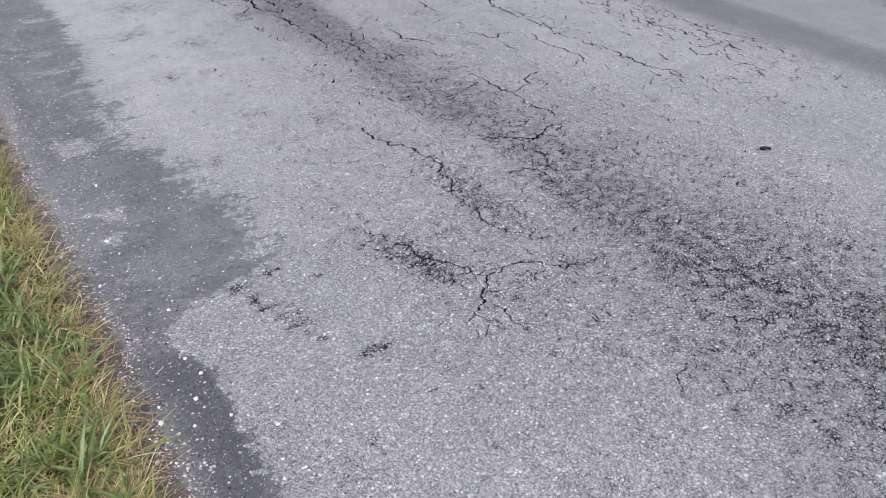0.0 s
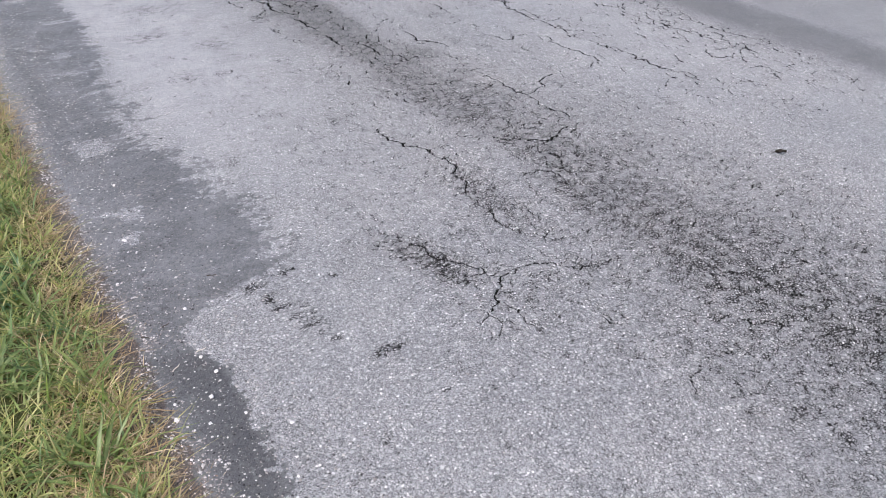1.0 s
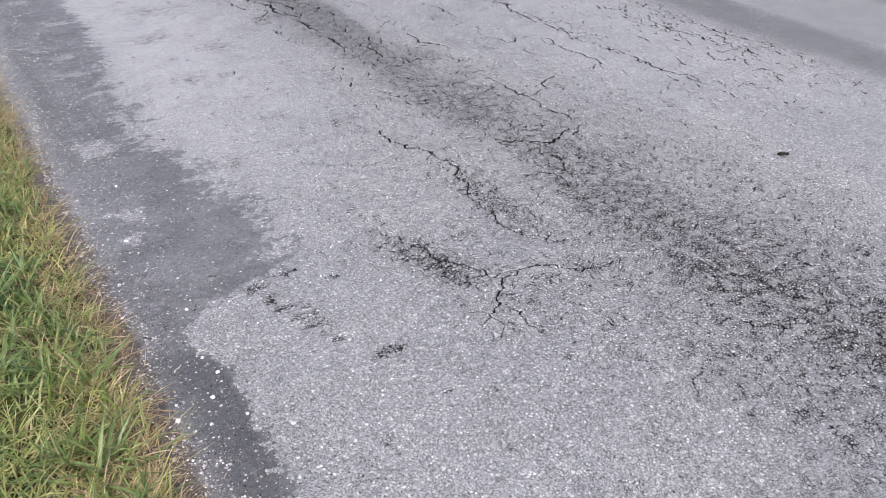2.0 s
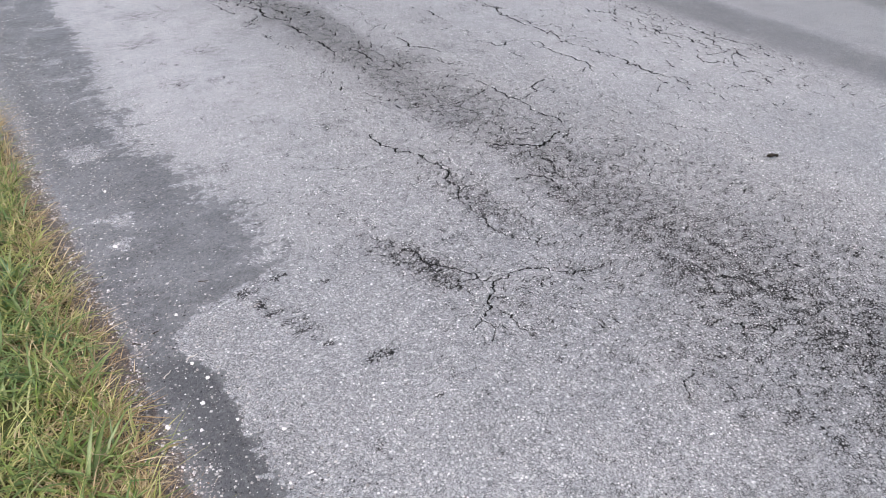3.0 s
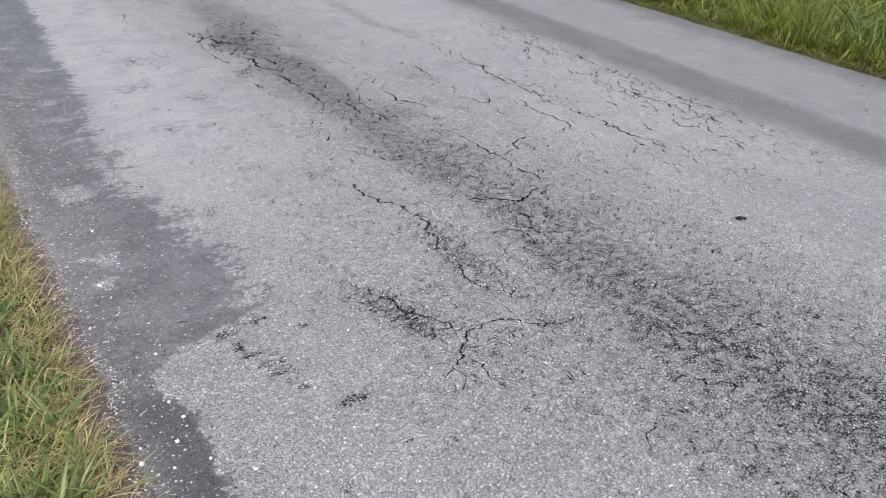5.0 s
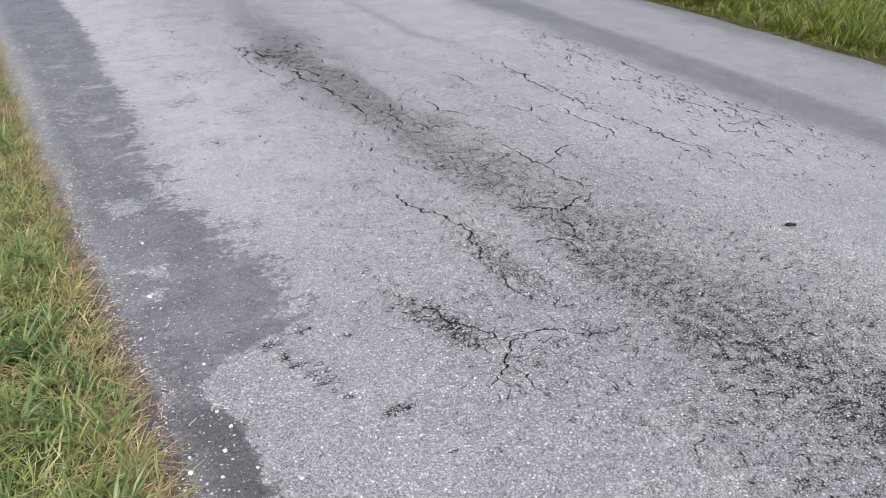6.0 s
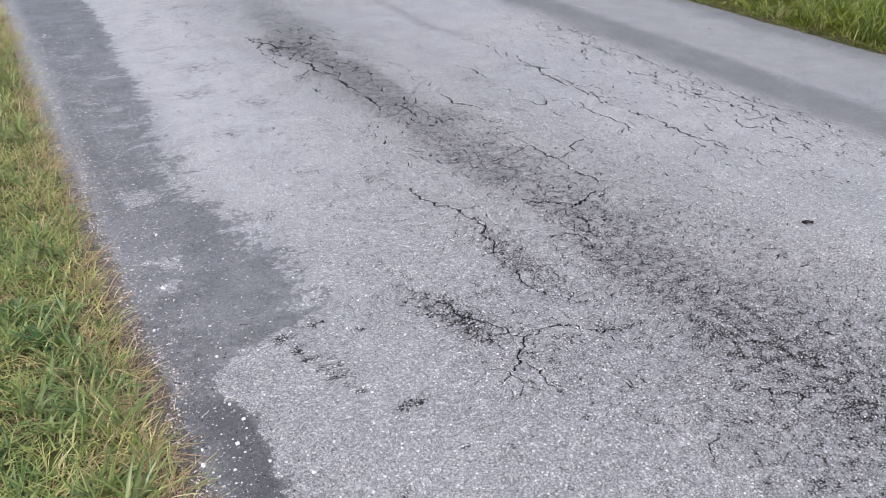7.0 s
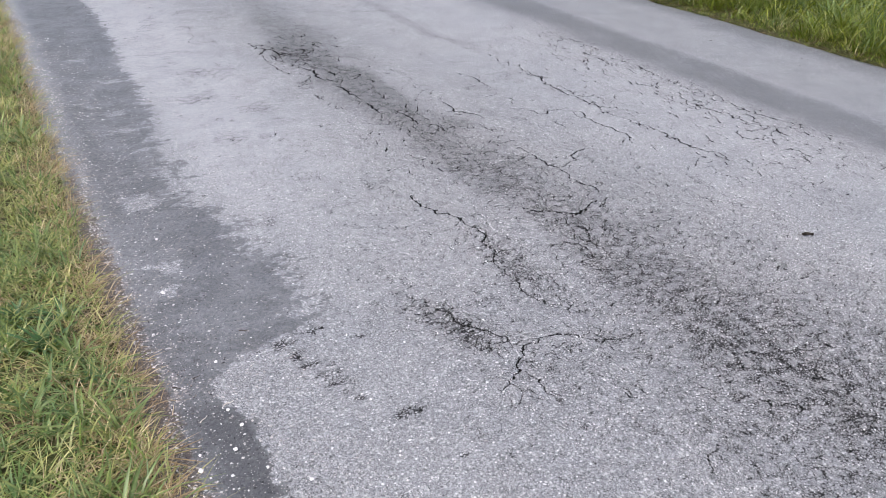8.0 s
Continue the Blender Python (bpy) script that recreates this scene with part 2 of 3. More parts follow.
def value_noise(x, y, seed):
    """Smooth noise from 0 to 1 with one feature for each unit."""
    table = np.random.RandomState(seed).rand(256, 256)
    xi, yi = np.floor(x).astype(int), np.floor(y).astype(int)
    fx, fy = x - xi, y - yi
    fx, fy = fx * fx * (3 - 2 * fx), fy * fy * (3 - 2 * fy)
    a, b = table[yi % 256, xi % 256], table[yi % 256, (xi + 1) % 256]
    c, d = table[(yi + 1) % 256, xi % 256], table[(yi + 1) % 256, (xi + 1) % 256]
    return (a + (b - a) * fx) * (1 - fy) + (c + (d - c) * fx) * fy


def fractal(x, y, seed, octaves=4):
    total, weight = 0.0, 0.0
    for k in range(octaves):
        total = total + value_noise(x * 2 ** k, y * 2 ** k, seed + k) / 2 ** k
        weight += 1 / 2 ** k
    return total / weight


def smooth(x, lo, hi):
    t = np.clip((x - lo) / (hi - lo), 0, 1)
    return t * t * (3 - 2 * t)


# The road runs ahead and bears slightly to the left: u is measured across it from its near edge.
BEND, NEAR_EDGE, FAR_EDGE = 0.045, 0.033, 5.05


def across(x, y):
    return x + BEND * (y - 2.4)


# ---- cracks in the asphalt: short runs with jagged courses ----
rng = np.random.RandomState(11)
runs = []


def crack(width, *points, jag=0.13, forks=0.35):
    """A crack through the points of the plan, width in millimetres, with a jagged course and small side cracks."""
    pts = [np.array(p, float) for p in points]
    for _ in range(4):
        fine = [pts[0]]
        for a, b in zip(pts, pts[1:]):
            d = b - a
            length = np.hypot(*d)
            if length > 0.014:
                fine.append((a + b) / 2 + np.array((-d[1], d[0])) * rng.normal(0, jag))
            fine.append(b)
        pts = fine
    thick = width * 0.00027 * (2.3 if points[0][1] > 2.6 else 0.95)
    for i, (a, b) in enumerate(zip(pts, pts[1:])):
        taper = 0.55 + 0.45 * math.sin(math.pi * min(1, (i + 1) / len(pts) * 1.15))
        runs.append((*a, *b, thick * taper * rng.uniform(0.45, 1.35)))
        if rng.rand() < forks * 0.12:
            d = (b - a) / max(np.hypot(*(b - a)), 1e-6)
            turn = rng.choice((-1, 1)) * rng.uniform(0.5, 1.2)
            d = np.array((d[0] * math.cos(turn) - d[1] * math.sin(turn), d[0] * math.sin(turn) + d[1] * math.cos(turn)))
            stray(a, math.atan2(d[1], d[0]), rng.uniform(0.02, 0.09), width * 0.55)


def stray(start, heading, length, width):
    """A fine crack that wanders off from a point."""
    p, gone = np.array(start, float), 0.0
    while gone < length:
        step = rng.uniform(0.008, 0.018)
        heading += rng.normal(0, 0.2 if start[0] > 2.4 else 0.34)
        q = p + step * np.array((math.cos(heading), math.sin(heading)))
        runs.append((*p, *q, width * (0.00052 if start[1] > 2.6 else 0.00034) * rng.uniform(0.4, 1.3) * (1 - 0.5 * gone / length)))
        p, gone = q, gone + step


def network(n, u0, u1, y0, y1, width, length, along=0.5, lean=1.57):
    """n short cracks strewn over a stretch of the road; along: the share that follows the road."""
    for _ in range(n):
        y = rng.uniform(y0, y1)
        x = rng.uniform(u0, u1) - BEND * (y - 2.4)
        heading = lean + rng.normal(0, 0.3) if rng.rand() < along else rng.uniform(0, 6.28)
        stray((x, y), heading, length * rng.uniform(0.4, 1.5), width * rng.uniform(0.6, 1.3))


def web(n, a, b, spread, width, length):
    """Short straight-sided cracks gathered about the line from a to b."""
    a, b = np.array(a), np.array(b)
    for _ in range(n):
        p = a + (b - a) * rng.rand() + rng.normal(0, spread, 2)
        heading = rng.choice((0.3, 1.9, 2.5, 3.6)) + rng.normal(0, 0.3)
        for _ in range(rng.randint(1, 4)):
            q = p + length * rng.uniform(0.5, 1.3) * np.array((math.cos(heading), math.sin(heading)))
            runs.append((*p, *q, width * 0.0003 * rng.uniform(0.4, 1.3)))
            p, heading = q, heading + rng.choice((-1, 1)) * rng.uniform(0.3, 0.9)


crack(8, (0.96, 2.05), (0.99, 1.94), (1.05, 1.87), (1.10, 1.80), (1.13, 1.74), forks=0.9)
crack(7, (1.13, 1.74), (1.22, 1.75), (1.32, 1.70), (1.42, 1.64))
crack(9, (1.13, 1.74), (1.10, 1.69), (1.05, 1.63), (0.99, 1.60), (0.95, 1.57))
crack(5, (1.05, 1.63), (1.07, 1.54), (1.07, 1.46))
crack(5, (0.99, 1.60), (1.00, 1.55), (1.03, 1.51))
crack(4, (0.95, 1.53), (0.93, 1.49))
crack(5, (1.27, 2.92), (1.31, 2.74), (1.36, 2.59), jag=0.18)
crack(10, (1.36, 2.59), (1.39, 2.46), (1.36, 2.33), (1.31, 2.25), forks=0.8)
crack(6, (1.31, 2.25), (1.31, 2.06), (1.33, 1.91), (1.41, 1.82), forks=0.9)
crack(5, (1.30, 2.54), (1.36, 2.53), (1.42, 2.55))
crack(6, (1.65, 2.61), (1.76, 2.53), (1.84, 2.46), (1.93, 2.50), (2.07, 2.54))
crack(7, (1.84, 2.46), (1.80, 2.33), (1.67, 2.24), (1.62, 2.11), (1.69, 1.96), jag=0.2, forks=1.0)
crack(2.5, (0.89, 6.51), (0.89, 5.88), (1.09, 5.70), (1.31, 5.62), forks=0.6)
crack(6, (2.45, 2.38), (2.55, 2.20), (2.62, 2.02), forks=0.8)
crack(4, (2.73, 4.78), (2.73, 4.67), (2.66, 4.45))
crack(6, (2.78, 4.49), (2.74, 4.30), (2.75, 4.18), (2.70, 4.03), (2.72, 3.91), (2.72, 3.81), (2.74, 3.72), (2.74, 3.64), (2.74, 3.50), (2.75, 3.38), (2.77, 3.27), (2.80, 3.21))
crack(4, (2.77, 4.21), (2.81, 4.10))
crack(5, (2.78, 3.99), (2.77, 3.83), (2.80, 3.72), (2.91, 3.73))
crack(6, (2.58, 3.56), (2.59, 3.40), (2.60, 3.31), (2.61, 3.18), (2.61, 3.07), (2.58, 3.01))
crack(4, (2.38, 3.47), (2.39, 3.33))
crack(5, (2.27, 3.73), (2.35, 3.68), (2.37, 3.59), (2.42, 3.57), (2.50, 3.61), (2.59, 3.62))
crack(5, (2.78, 3.64), (2.79, 3.52), (2.88, 3.44), (2.87, 3.36))
crack(5, (2.18, 4.03), (2.26, 3.98), (2.37, 3.99))
crack(4, (2.33, 3.95), (2.38, 3.84), (2.47, 3.80))
crack(5, (2.31, 4.51), (2.35, 4.39), (2.37, 4.28), (2.36, 4.14), (2.38, 4.05))
crack(4, (1.93, 4.07), (2.01, 4.05), (2.10, 4.03))
crack(5, (3.46, 5.00), (3.49, 4.85), (3.49, 4.71), (3.50, 4.53))
crack(5, (3.37, 4.55), (3.37, 4.35), (3.39, 4.12))
crack(5, (3.45, 4.36), (3.48, 4.18), (3.48, 4.00), (3.47, 3.85), (3.48, 3.73), (3.46, 3.54), (3.53, 3.42))
crack(4, (3.21, 3.89), (3.27, 3.75), (3.40, 3.77), (3.47, 3.69))
crack(4, (3.20, 3.61), (3.27, 3.54), (3.29, 3.41), (3.40, 3.39))
crack(6, (3.53, 3.29), (3.51, 3.11), (3.54, 2.99), (3.57, 2.91), (3.63, 2.83))
crack(5, (3.21, 3.51), (3.29, 3.39), (3.30, 3.27), (3.33, 3.20), (3.35, 3.08), (3.37, 2.99), (3.43, 2.91), (3.42, 2.79), (3.44, 2.74))
crack(5, (3.23, 2.92), (3.18, 2.80), (3.25, 2.79), (3.26, 2.73))
crack(4, (3.27, 2.90), (3.36, 2.88), (3.43, 2.89))
crack(6, (2.77, 3.24), (2.82, 3.19), (2.81, 3.12), (2.83, 3.06), (2.80, 2.98), (2.84, 2.96), (2.81, 2.91), (2.82, 2.84), (2.85, 2.76), (2.90, 2.72), (2.88, 2.65), (2.89, 2.59))
crack(4, (2.77, 2.86), (2.81, 2.84), (2.87, 2.87))
crack(4, (2.92, 2.62), (2.96, 2.59), (2.93, 2.52))
crack(4, (2.99, 2.49), (3.03, 2.51), (3.09, 2.49))
crack(6, (3.21, 2.62), (3.28, 2.61), (3.29, 2.53))
crack(6, (3.08, 2.44), (3.10, 2.37))
crack(5, (3.00, 2.27), (3.05, 2.25), (3.11, 2.23), (3.12, 2.19))
crack(5, (2.74, 2.57), (2.73, 2.48), (2.76, 2.46), (2.72, 2.39), (2.72, 2.33))
crack(6, (3.38, 2.50), (3.43, 2.40))
crack(6, (3.31, 2.37), (3.37, 2.32))
crack(7, (1.97, 3.99), (1.96, 3.83), (2.02, 3.77), (2.06, 3.66))
crack(5, (2.00, 3.28), (2.02, 3.18), (2.03, 3.09), (2.02, 2.95), (2.05, 2.88), (2.04, 2.77))
crack(5, (2.35, 3.04), (2.19, 2.99), (2.06, 2.91))
crack(5, (2.04, 2.77), (2.05, 2.70), (2.06, 2.59))
crack(9, (1.27, 5.64), (1.35, 5.49), (1.41, 5.30), (1.49, 5.26))
crack(7, (1.38, 5.45), (1.44, 5.33), (1.54, 5.31), (1.64, 5.37))
crack(9, (1.43, 4.98), (1.47, 4.86), (1.48, 4.69), (1.56, 4.59))
crack(9, (1.50, 4.54), (1.54, 4.41), (1.55, 4.28))
crack(8, (1.56, 4.17), (1.56, 4.08), (1.56, 3.98))
crack(6, (1.66, 3.96), (1.69, 3.86), (1.68, 3.72))
crack(5, (1.36, 1.10), (1.30, 1.07), (1.27, 1.03))
crack(7, (1.55, 1.24), (1.64, 1.17), (1.72, 1.10), forks=0.9)
crack(7, (1.75, 1.50), (1.83, 1.33), (1.86, 1.18), forks=1.0)
network(620, 2.75, 3.66, 1.9, 5.2, 3.8, 0.05, 0.88)
network(330, 3.2, 3.66, 2.2, 5.4, 4.2, 0.06, 0.92)
network(70, 2.35, 2.95, 2.0, 5.2, 4.0, 0.07, 0.7)
network(170, 1.40, 2.10, 3.0, 5.8, 5.5, 0.07, 0.5)
network(150, 1.42, 2.62, 0.6, 3.0, 3.0, 0.035, 0.3)
web(120, (1.30, 1.35), (1.75, 0.75), 0.10, 2.0, 0.013)
web(420, (1.62, 2.9), (1.95, 0.8), 0.20, 2.8, 0.017)
web(240, (2.05, 2.9), (2.45, 1.2), 0.16, 2.6, 0.018)
web(330, (1.72, 4.0), (1.95, 2.6), 0.20, 4.0, 0.024)
web(160, (1.75, 1.5), (2.05, 0.7), 0.16, 2.8, 0.017)
web(190, (0.90, 2.12), (1.05, 1.74), 0.05, 1.8, 0.016)
web(22, (1.10, 1.72), (1.20, 1.48), 0.04, 1.8, 0.014)
web(40, (1.25, 1.74), (1.52, 1.60), 0.04, 1.9, 0.015)
web(120, (1.33, 2.50), (1.46, 1.80), 0.06, 2.0, 0.017)
network(12, 1.15, 1.60, 1.30, 1.75, 3.0, 0.03, 0.4)
network(170, 0.45, 1.40, 2.4, 6.0, 3.2, 0.03, 0.85, lean=0.15)
network(30, 0.40, 2.40, 6.0, 8.0, 6.0, 0.08, 0.2)
network(110, 1.38, 1.85, 4.6, 5.8, 6.5, 0.07, 0.4)

# ---- the road: one fine sheet whose relief and wear follow the plan ----
us = np.concatenate([np.arange(-0.17, 0.85, 0.0075), np.arange(0.85, 1.5, 0.0036), np.arange(1.5, 2.4, 0.005), np.arange(2.4, 3.65, 0.0072), np.arange(3.65, 5.05, 0.02), [5.06, 5.075]])
ys = np.concatenate([-60 + 59.5 * (1 - np.linspace(1, 0, 26) ** 2), np.arange(-0.45, 0.5, 0.03), np.arange(0.5, 1.4, 0.0058), np.arange(1.4, 2.7, 0.004), np.arange(2.7, 3.0, 0.0055), np.arange(3.0, 4.0, 0.007),
                     4.0 + np.cumsum(np.linspace(0.008, 0.022, 300)), 8.6 + np.cumsum(np.linspace(0.02, 4.0, 60))])
ys = np.unique(np.round(ys, 4))
U, Y = np.meshgrid(us, ys)
bear = np.clip(Y, -8, 14)
X = U - BEND * (bear - 2.4) + 0.09 * (fractal(Y * 2.5, Y * 0, 151) - 0.5) * smooth(U, 4.8, 5.06)

apart = np.full(X.shape, 0.03)
for ax, ay, bx, by, half in runs:
    uu0, uu1 = sorted((across(ax, ay), across(bx, by)))
    i0, i1 = np.searchsorted(us, (uu0 - 0.024, uu1 + 0.024))
    j0, j1 = np.searchsorted(ys, (min(ay, by) - 0.024, max(ay, by) + 0.024))
    px, py = X[j0:j1, i0:i1] - ax, Y[j0:j1, i0:i1] - ay
    dx, dy = bx - ax, by - ay
    f = np.clip((px * dx + py * dy) / max(dx * dx + dy * dy, 1e-9), 0, 1)
    apart[j0:j1, i0:i1] = np.minimum(apart[j0:j1, i0:i1], np.hypot(px - f * dx, py - f * dy) - half)


def blob(x, y, rx, ry, turn=0.0):
    """A soft spot: 1 in its middle, 0 outside."""
    c, s = math.cos(radians(turn)), math.sin(radians(turn))
    px, py = (X - x) * c + (Y - y) * s, -(X - x) * s + (Y - y) * c
    return np.exp(-(px / rx) ** 2 - (py / ry) ** 2)


# damp shoulder: how far a place lies inside its rim
rim_y = [-60, 0.9, 1.26, 1.36, 1.5, 1.61, 1.76, 1.83, 1.88, 1.94, 2.03, 2.07, 2.1, 2.18, 2.26, 2.56, 2.82, 3.02, 3.37, 3.62, 4.05, 4.33, 4.82, 5.46, 6.2, 7.2, 9, 60]
rim_x = [0.2, 0.2, 0.22, 0.25, 0.24, 0.25, 0.24, 0.21, 0.17, 0.18, 0.22, 0.3, 0.42, 0.54, 0.55, 0.6, 0.5, 0.46, 0.34, 0.38, 0.35, 0.39, 0.42, 0.37, 0.4, 0.35, 0.3, 0.3]
rim = np.interp(Y, rim_y, rim_x) - np.where(Y > 8, BEND * (bear - 8), 0)
damp = np.clip((rim - X) * (0.85 + 2.2 * smooth(Y, 2.15, 1.85) + 1.2 * smooth(Y, 3.8, 5.0)), -0.3, 0.3)
for x, y, rx, ry in ((0.17, 3.33, 0.065, 0.09), (0.18, 2.72, 0.04, 0.05), (0.15, 2.55, 0.03, 0.03), (0.12, 2.75, 0.035, 0.025), (0.24, 4.55, 0.05, 0.035), (0.14, 4.95, 0.02, 0.05), (0.20, 4.25, 0.09, 0.03), (0.30, 3.62, 0.06, 0.03),
                     (0.10, 4.72, 0.06, 0.025), (0.26, 5.15, 0.06, 0.03), (0.12, 5.7, 0.05, 0.03), (0.29, 3.95, 0.04, 0.025)):
    damp = np.minimum(damp, np.clip((np.hypot((X - x) / rx, (Y - y) / ry) - 1) * min(rx, ry) * 3.5, -0.16, 1))
deep = smooth(rim - X, -0.02, 0.03) * smooth(X, rim - 0.20, rim - 0.08) * smooth(Y, 1.95, 1.8) + 0.5 * smooth(Y, 2.8, 3.2) * smooth(X, 0.12, 0.02) * smooth(Y, 5.0, 3.6)
# pale edge band further ahead: dust plus painted sky sheen
dust_sheen = smooth(U, 0.14, 0.02) * smooth(Y, 2.3, 3.2)

# dark wheel track, and the soft strip of the other lane
low = np.interp(Y, [0.6, 1.2, 1.8, 2.2, 2.6, 3.0, 3.3, 4.0, 5.0, 5.6, 6.6, 8], [1.16, 1.20, 1.36, 1.5, 1.6, 1.5, 1.4, 1.5, 1.52, 1.5, 1.7, 1.7])
top = np.interp(Y, [0.6, 1.2, 2.0, 2.6, 3.2, 3.8, 5.0, 6.6, 8], [2.50, 2.50, 2.50, 2.32, 2.08, 1.98, 2.0, 2.1, 2.1])
wave = 0.34 * (fractal(U * 6, Y * 3, 5) - 0.5)
band = smooth(U + wave, low - 0.12, low + 0.2) * smooth(U + wave, top + 0.08, top - 0.2)
heart = np.exp(-((U + wave - np.interp(Y, [0.6, 1.5, 2.5, 4.0], [1.9, 1.8, 1.72, 1.72])) / 0.26) ** 2)
track = band * np.interp(Y, [0.5, 1.0, 2.0, 2.6, 3.2, 4.2, 5.2, 6.2, 7.0, 9], [0.46, 0.40, 0.26, 0.28, 0.60, 0.88, 0.9, 0.75, 0.5, 0.3]) * (0.55 + 0.45 * heart)
strip = smooth(U + 0.10 * (fractal(U * 3, Y * 1.3, 21) - 0.5), 3.52, 3.78) * smooth(U + 0.12 * (fractal(U * 3, Y * 1.5, 31) - 0.5), 4.2, 3.98)
strip = np.maximum(strip, 0.95 * smooth(U + 0.3 * (fractal(U * 4, Y * 4, 41) - 0.5), 4.45, 5.02))
strip = np.maximum(strip, 0.5 * smooth(U, 4.0, 4.2))
strip = np.maximum(strip, 0.5 * np.exp(-((U - np.interp(Y, [4.6, 5.0, 5.4, 6.1, 7.5], [2.95, 2.82, 2.71, 2.74, 2.75])) / 0.06) ** 2) * smooth(Y, 4.7, 5.2))

worn = band * np.interp(Y, [0.5, 1.5, 2.5, 3.2, 4.2, 6.0, 8], [0.88, 0.78, 0.70, 0.55, 0.45, 0.4, 0.2]) * (0.45 + 0.55 * heart)
worn = np.maximum(worn, 0.85 * blob(1.5, 5.2, 0.14, 0.45, 12))
worn = np.maximum(worn, 0.72 * blob(0.985, 1.92, 0.09, 0.22, 14))
worn = np.maximum(worn, 0.75 * blob(1.36, 2.2, 0.10, 0.4, 0))
worn = np.maximum(worn, 0.45 * blob(1.15, 1.6, 0.25, 0.3, 0))
worn = np.maximum(worn, 1.3 * blob(0.655, 1.60, 0.05, 0.025, 8))
worn = np.maximum(worn, 0.5 * blob(0.53, 1.84, 0.05, 0.13, 8))
for x, y, rx, ry in ((0.43, 2.07, 0.05, 0.03), (0.45, 1.99, 0.03, 0.03), (0.47, 1.93, 0.035, 0.025), (0.50, 1.86, 0.035, 0.025), (0.51, 1.81, 0.03, 0.02), (0.55, 1.72, 0.02, 0.015), (0.54, 2.10, 0.04, 0.02)):
    worn = np.maximum(worn, 1.0 * blob(x, y, rx, ry))
worn = np.maximum(worn, 0.6 * blob(1.42, 1.64, 0.10, 0.05, -30))
for x, y, r in ((1.42, 1.2, 0.018), (1.35, 0.92, 0.012), (1.47, 0.85, 0.05), (1.49, 0.73, 0.03), (1.21, 1.26, 0.016), (0.67, 2.0, 0.014), (0.6, 2.25, 0.02), (1.08, 1.33, 0.015),
                (0.62, 2.95, 0.03), (0.9, 3.3, 0.03), (0.7, 3.9, 0.04), (0.95, 4.3, 0.05), (0.66, 4.6, 0.05), (0.8, 5.1, 0.06), (1.15, 3.1, 0.05), (0.72, 1.38, 0.012), (0.5, 1.3, 0.014)):
    worn = np.maximum(worn, (0.9 if y < 2.4 else 0.5) * blob(x, y, r * (1.5 if y < 2.4 else 3.0), r * (1.0 if y < 2.4 else 2.4)))
speckle = smooth(fractal(X * 9, Y * 9, 61), 0.55, 0.75)
worn = np.maximum(worn, 0.4 * speckle * smooth(U, 0.3, 0.9) * smooth(U, 3.4, 2.6))
worn = np.maximum(worn, 0.16 + 0.12 * smooth(U, 0.5, 1.0) * smooth(U, 2.7, 2.3) * smooth(Y, 4.5, 2.6)) * smooth(U, 3.5, 2.9)

scaly = 0.45 * smooth(U, 2.2, 2.7) * smooth(U, 3.72, 3.56) * smooth(Y, 7, 5.6) * (0.5 + 0.5 * smooth(U, 2.7, 3.3))
scaly *= 0.25 + 0.75 * smooth(Y, 1.4, 2.6)
pale = 0.6 * smooth(U, 0.35, 0.6) * smooth(U, 1.5, 0.9) * smooth(Y, 1.8, 4.0) + 0.25 * smooth(U, 2.2, 2.7) * smooth(U, 3.6, 3.3) * smooth(Y, 1.5, 3.0) + 0.30 * smooth(U, 4.0, 4.3) * smooth(U, 5.0, 4.7)
soil = smooth(U, 0.10, -0.02) * (0.45 + 0.55 * smooth(Y, 4.2, 2.6))
cut = smooth(apart, 0.004, -0.001)
near = smooth(Y, 9, 7) * smooth(Y, 0.3, 0.6)
Z = (rng.rand(*X.shape) - 0.5) * 0.0022 * near * (1 - 0.5 * smooth(damp, -0.02, 0.03)) + 0.006 * (fractal(X * 1.5, Y * 1.5, 71) - 0.5)
Z -= 0.007 * cut + 0.0015 * worn * (rng.rand(*X.shape) > 0.6)
Z -= 0.014 * np.exp(-((U - 1.8) / 0.5) ** 2) * 0.4
Z -= 0.07 * smooth(U, -0.06, -0.16)
Z[:, -1] = -0.05
road = sheet("road", np.stack([X, Y, Z], -1).reshape(-1, 3), grid_faces(len(us), len(ys)), ASPHALT)
for name, field in (("crack", apart), ("damp", damp), ("deep", deep), ("dust_sheen", dust_sheen), ("track", track), ("strip", strip), ("worn", worn), ("scaly", scaly), ("pale", pale), ("soil", soil)):
    road.data.attributes.new(name, "FLOAT", "POINT").data.foreach_set("value", field.astype(np.float32).ravel())
tagged(road, "cracked grey chip-seal country road with a damp dark shoulder", "road", kind="structure")


# ---- stone chips standing proud of the worn binder ----
def chip_material():
    s = Shade("bedded_stone_chip")
    isle = s.tree.nodes.new("ShaderNodeNewGeometry").outputs["Random Per Island"]
    col = s.ramp(isle, (0.0, grey(0.06, 0.03)), (0.18, grey(0.17, 0.03)), (0.5, grey(0.33, 0.02)), (0.82, grey(0.47, 0.01)), (0.94, grey(0.64)), (1.0, grey(0.80)))
    grain = s.fbm(520, 2, 0.6)
    col = s.blend(1.0, col, s.ramp(grain, (0.3, grey(0.85)), (0.7, grey(1.1))), "MULTIPLY")
    col = s.blend(s.calc("MULTIPLY", s.attr("track"), 0.3), col, (0.08, 0.08, 0.075))
    s.set(base_color=col, roughness=0.7, specular_ior_level=0.35)
    return s.mat


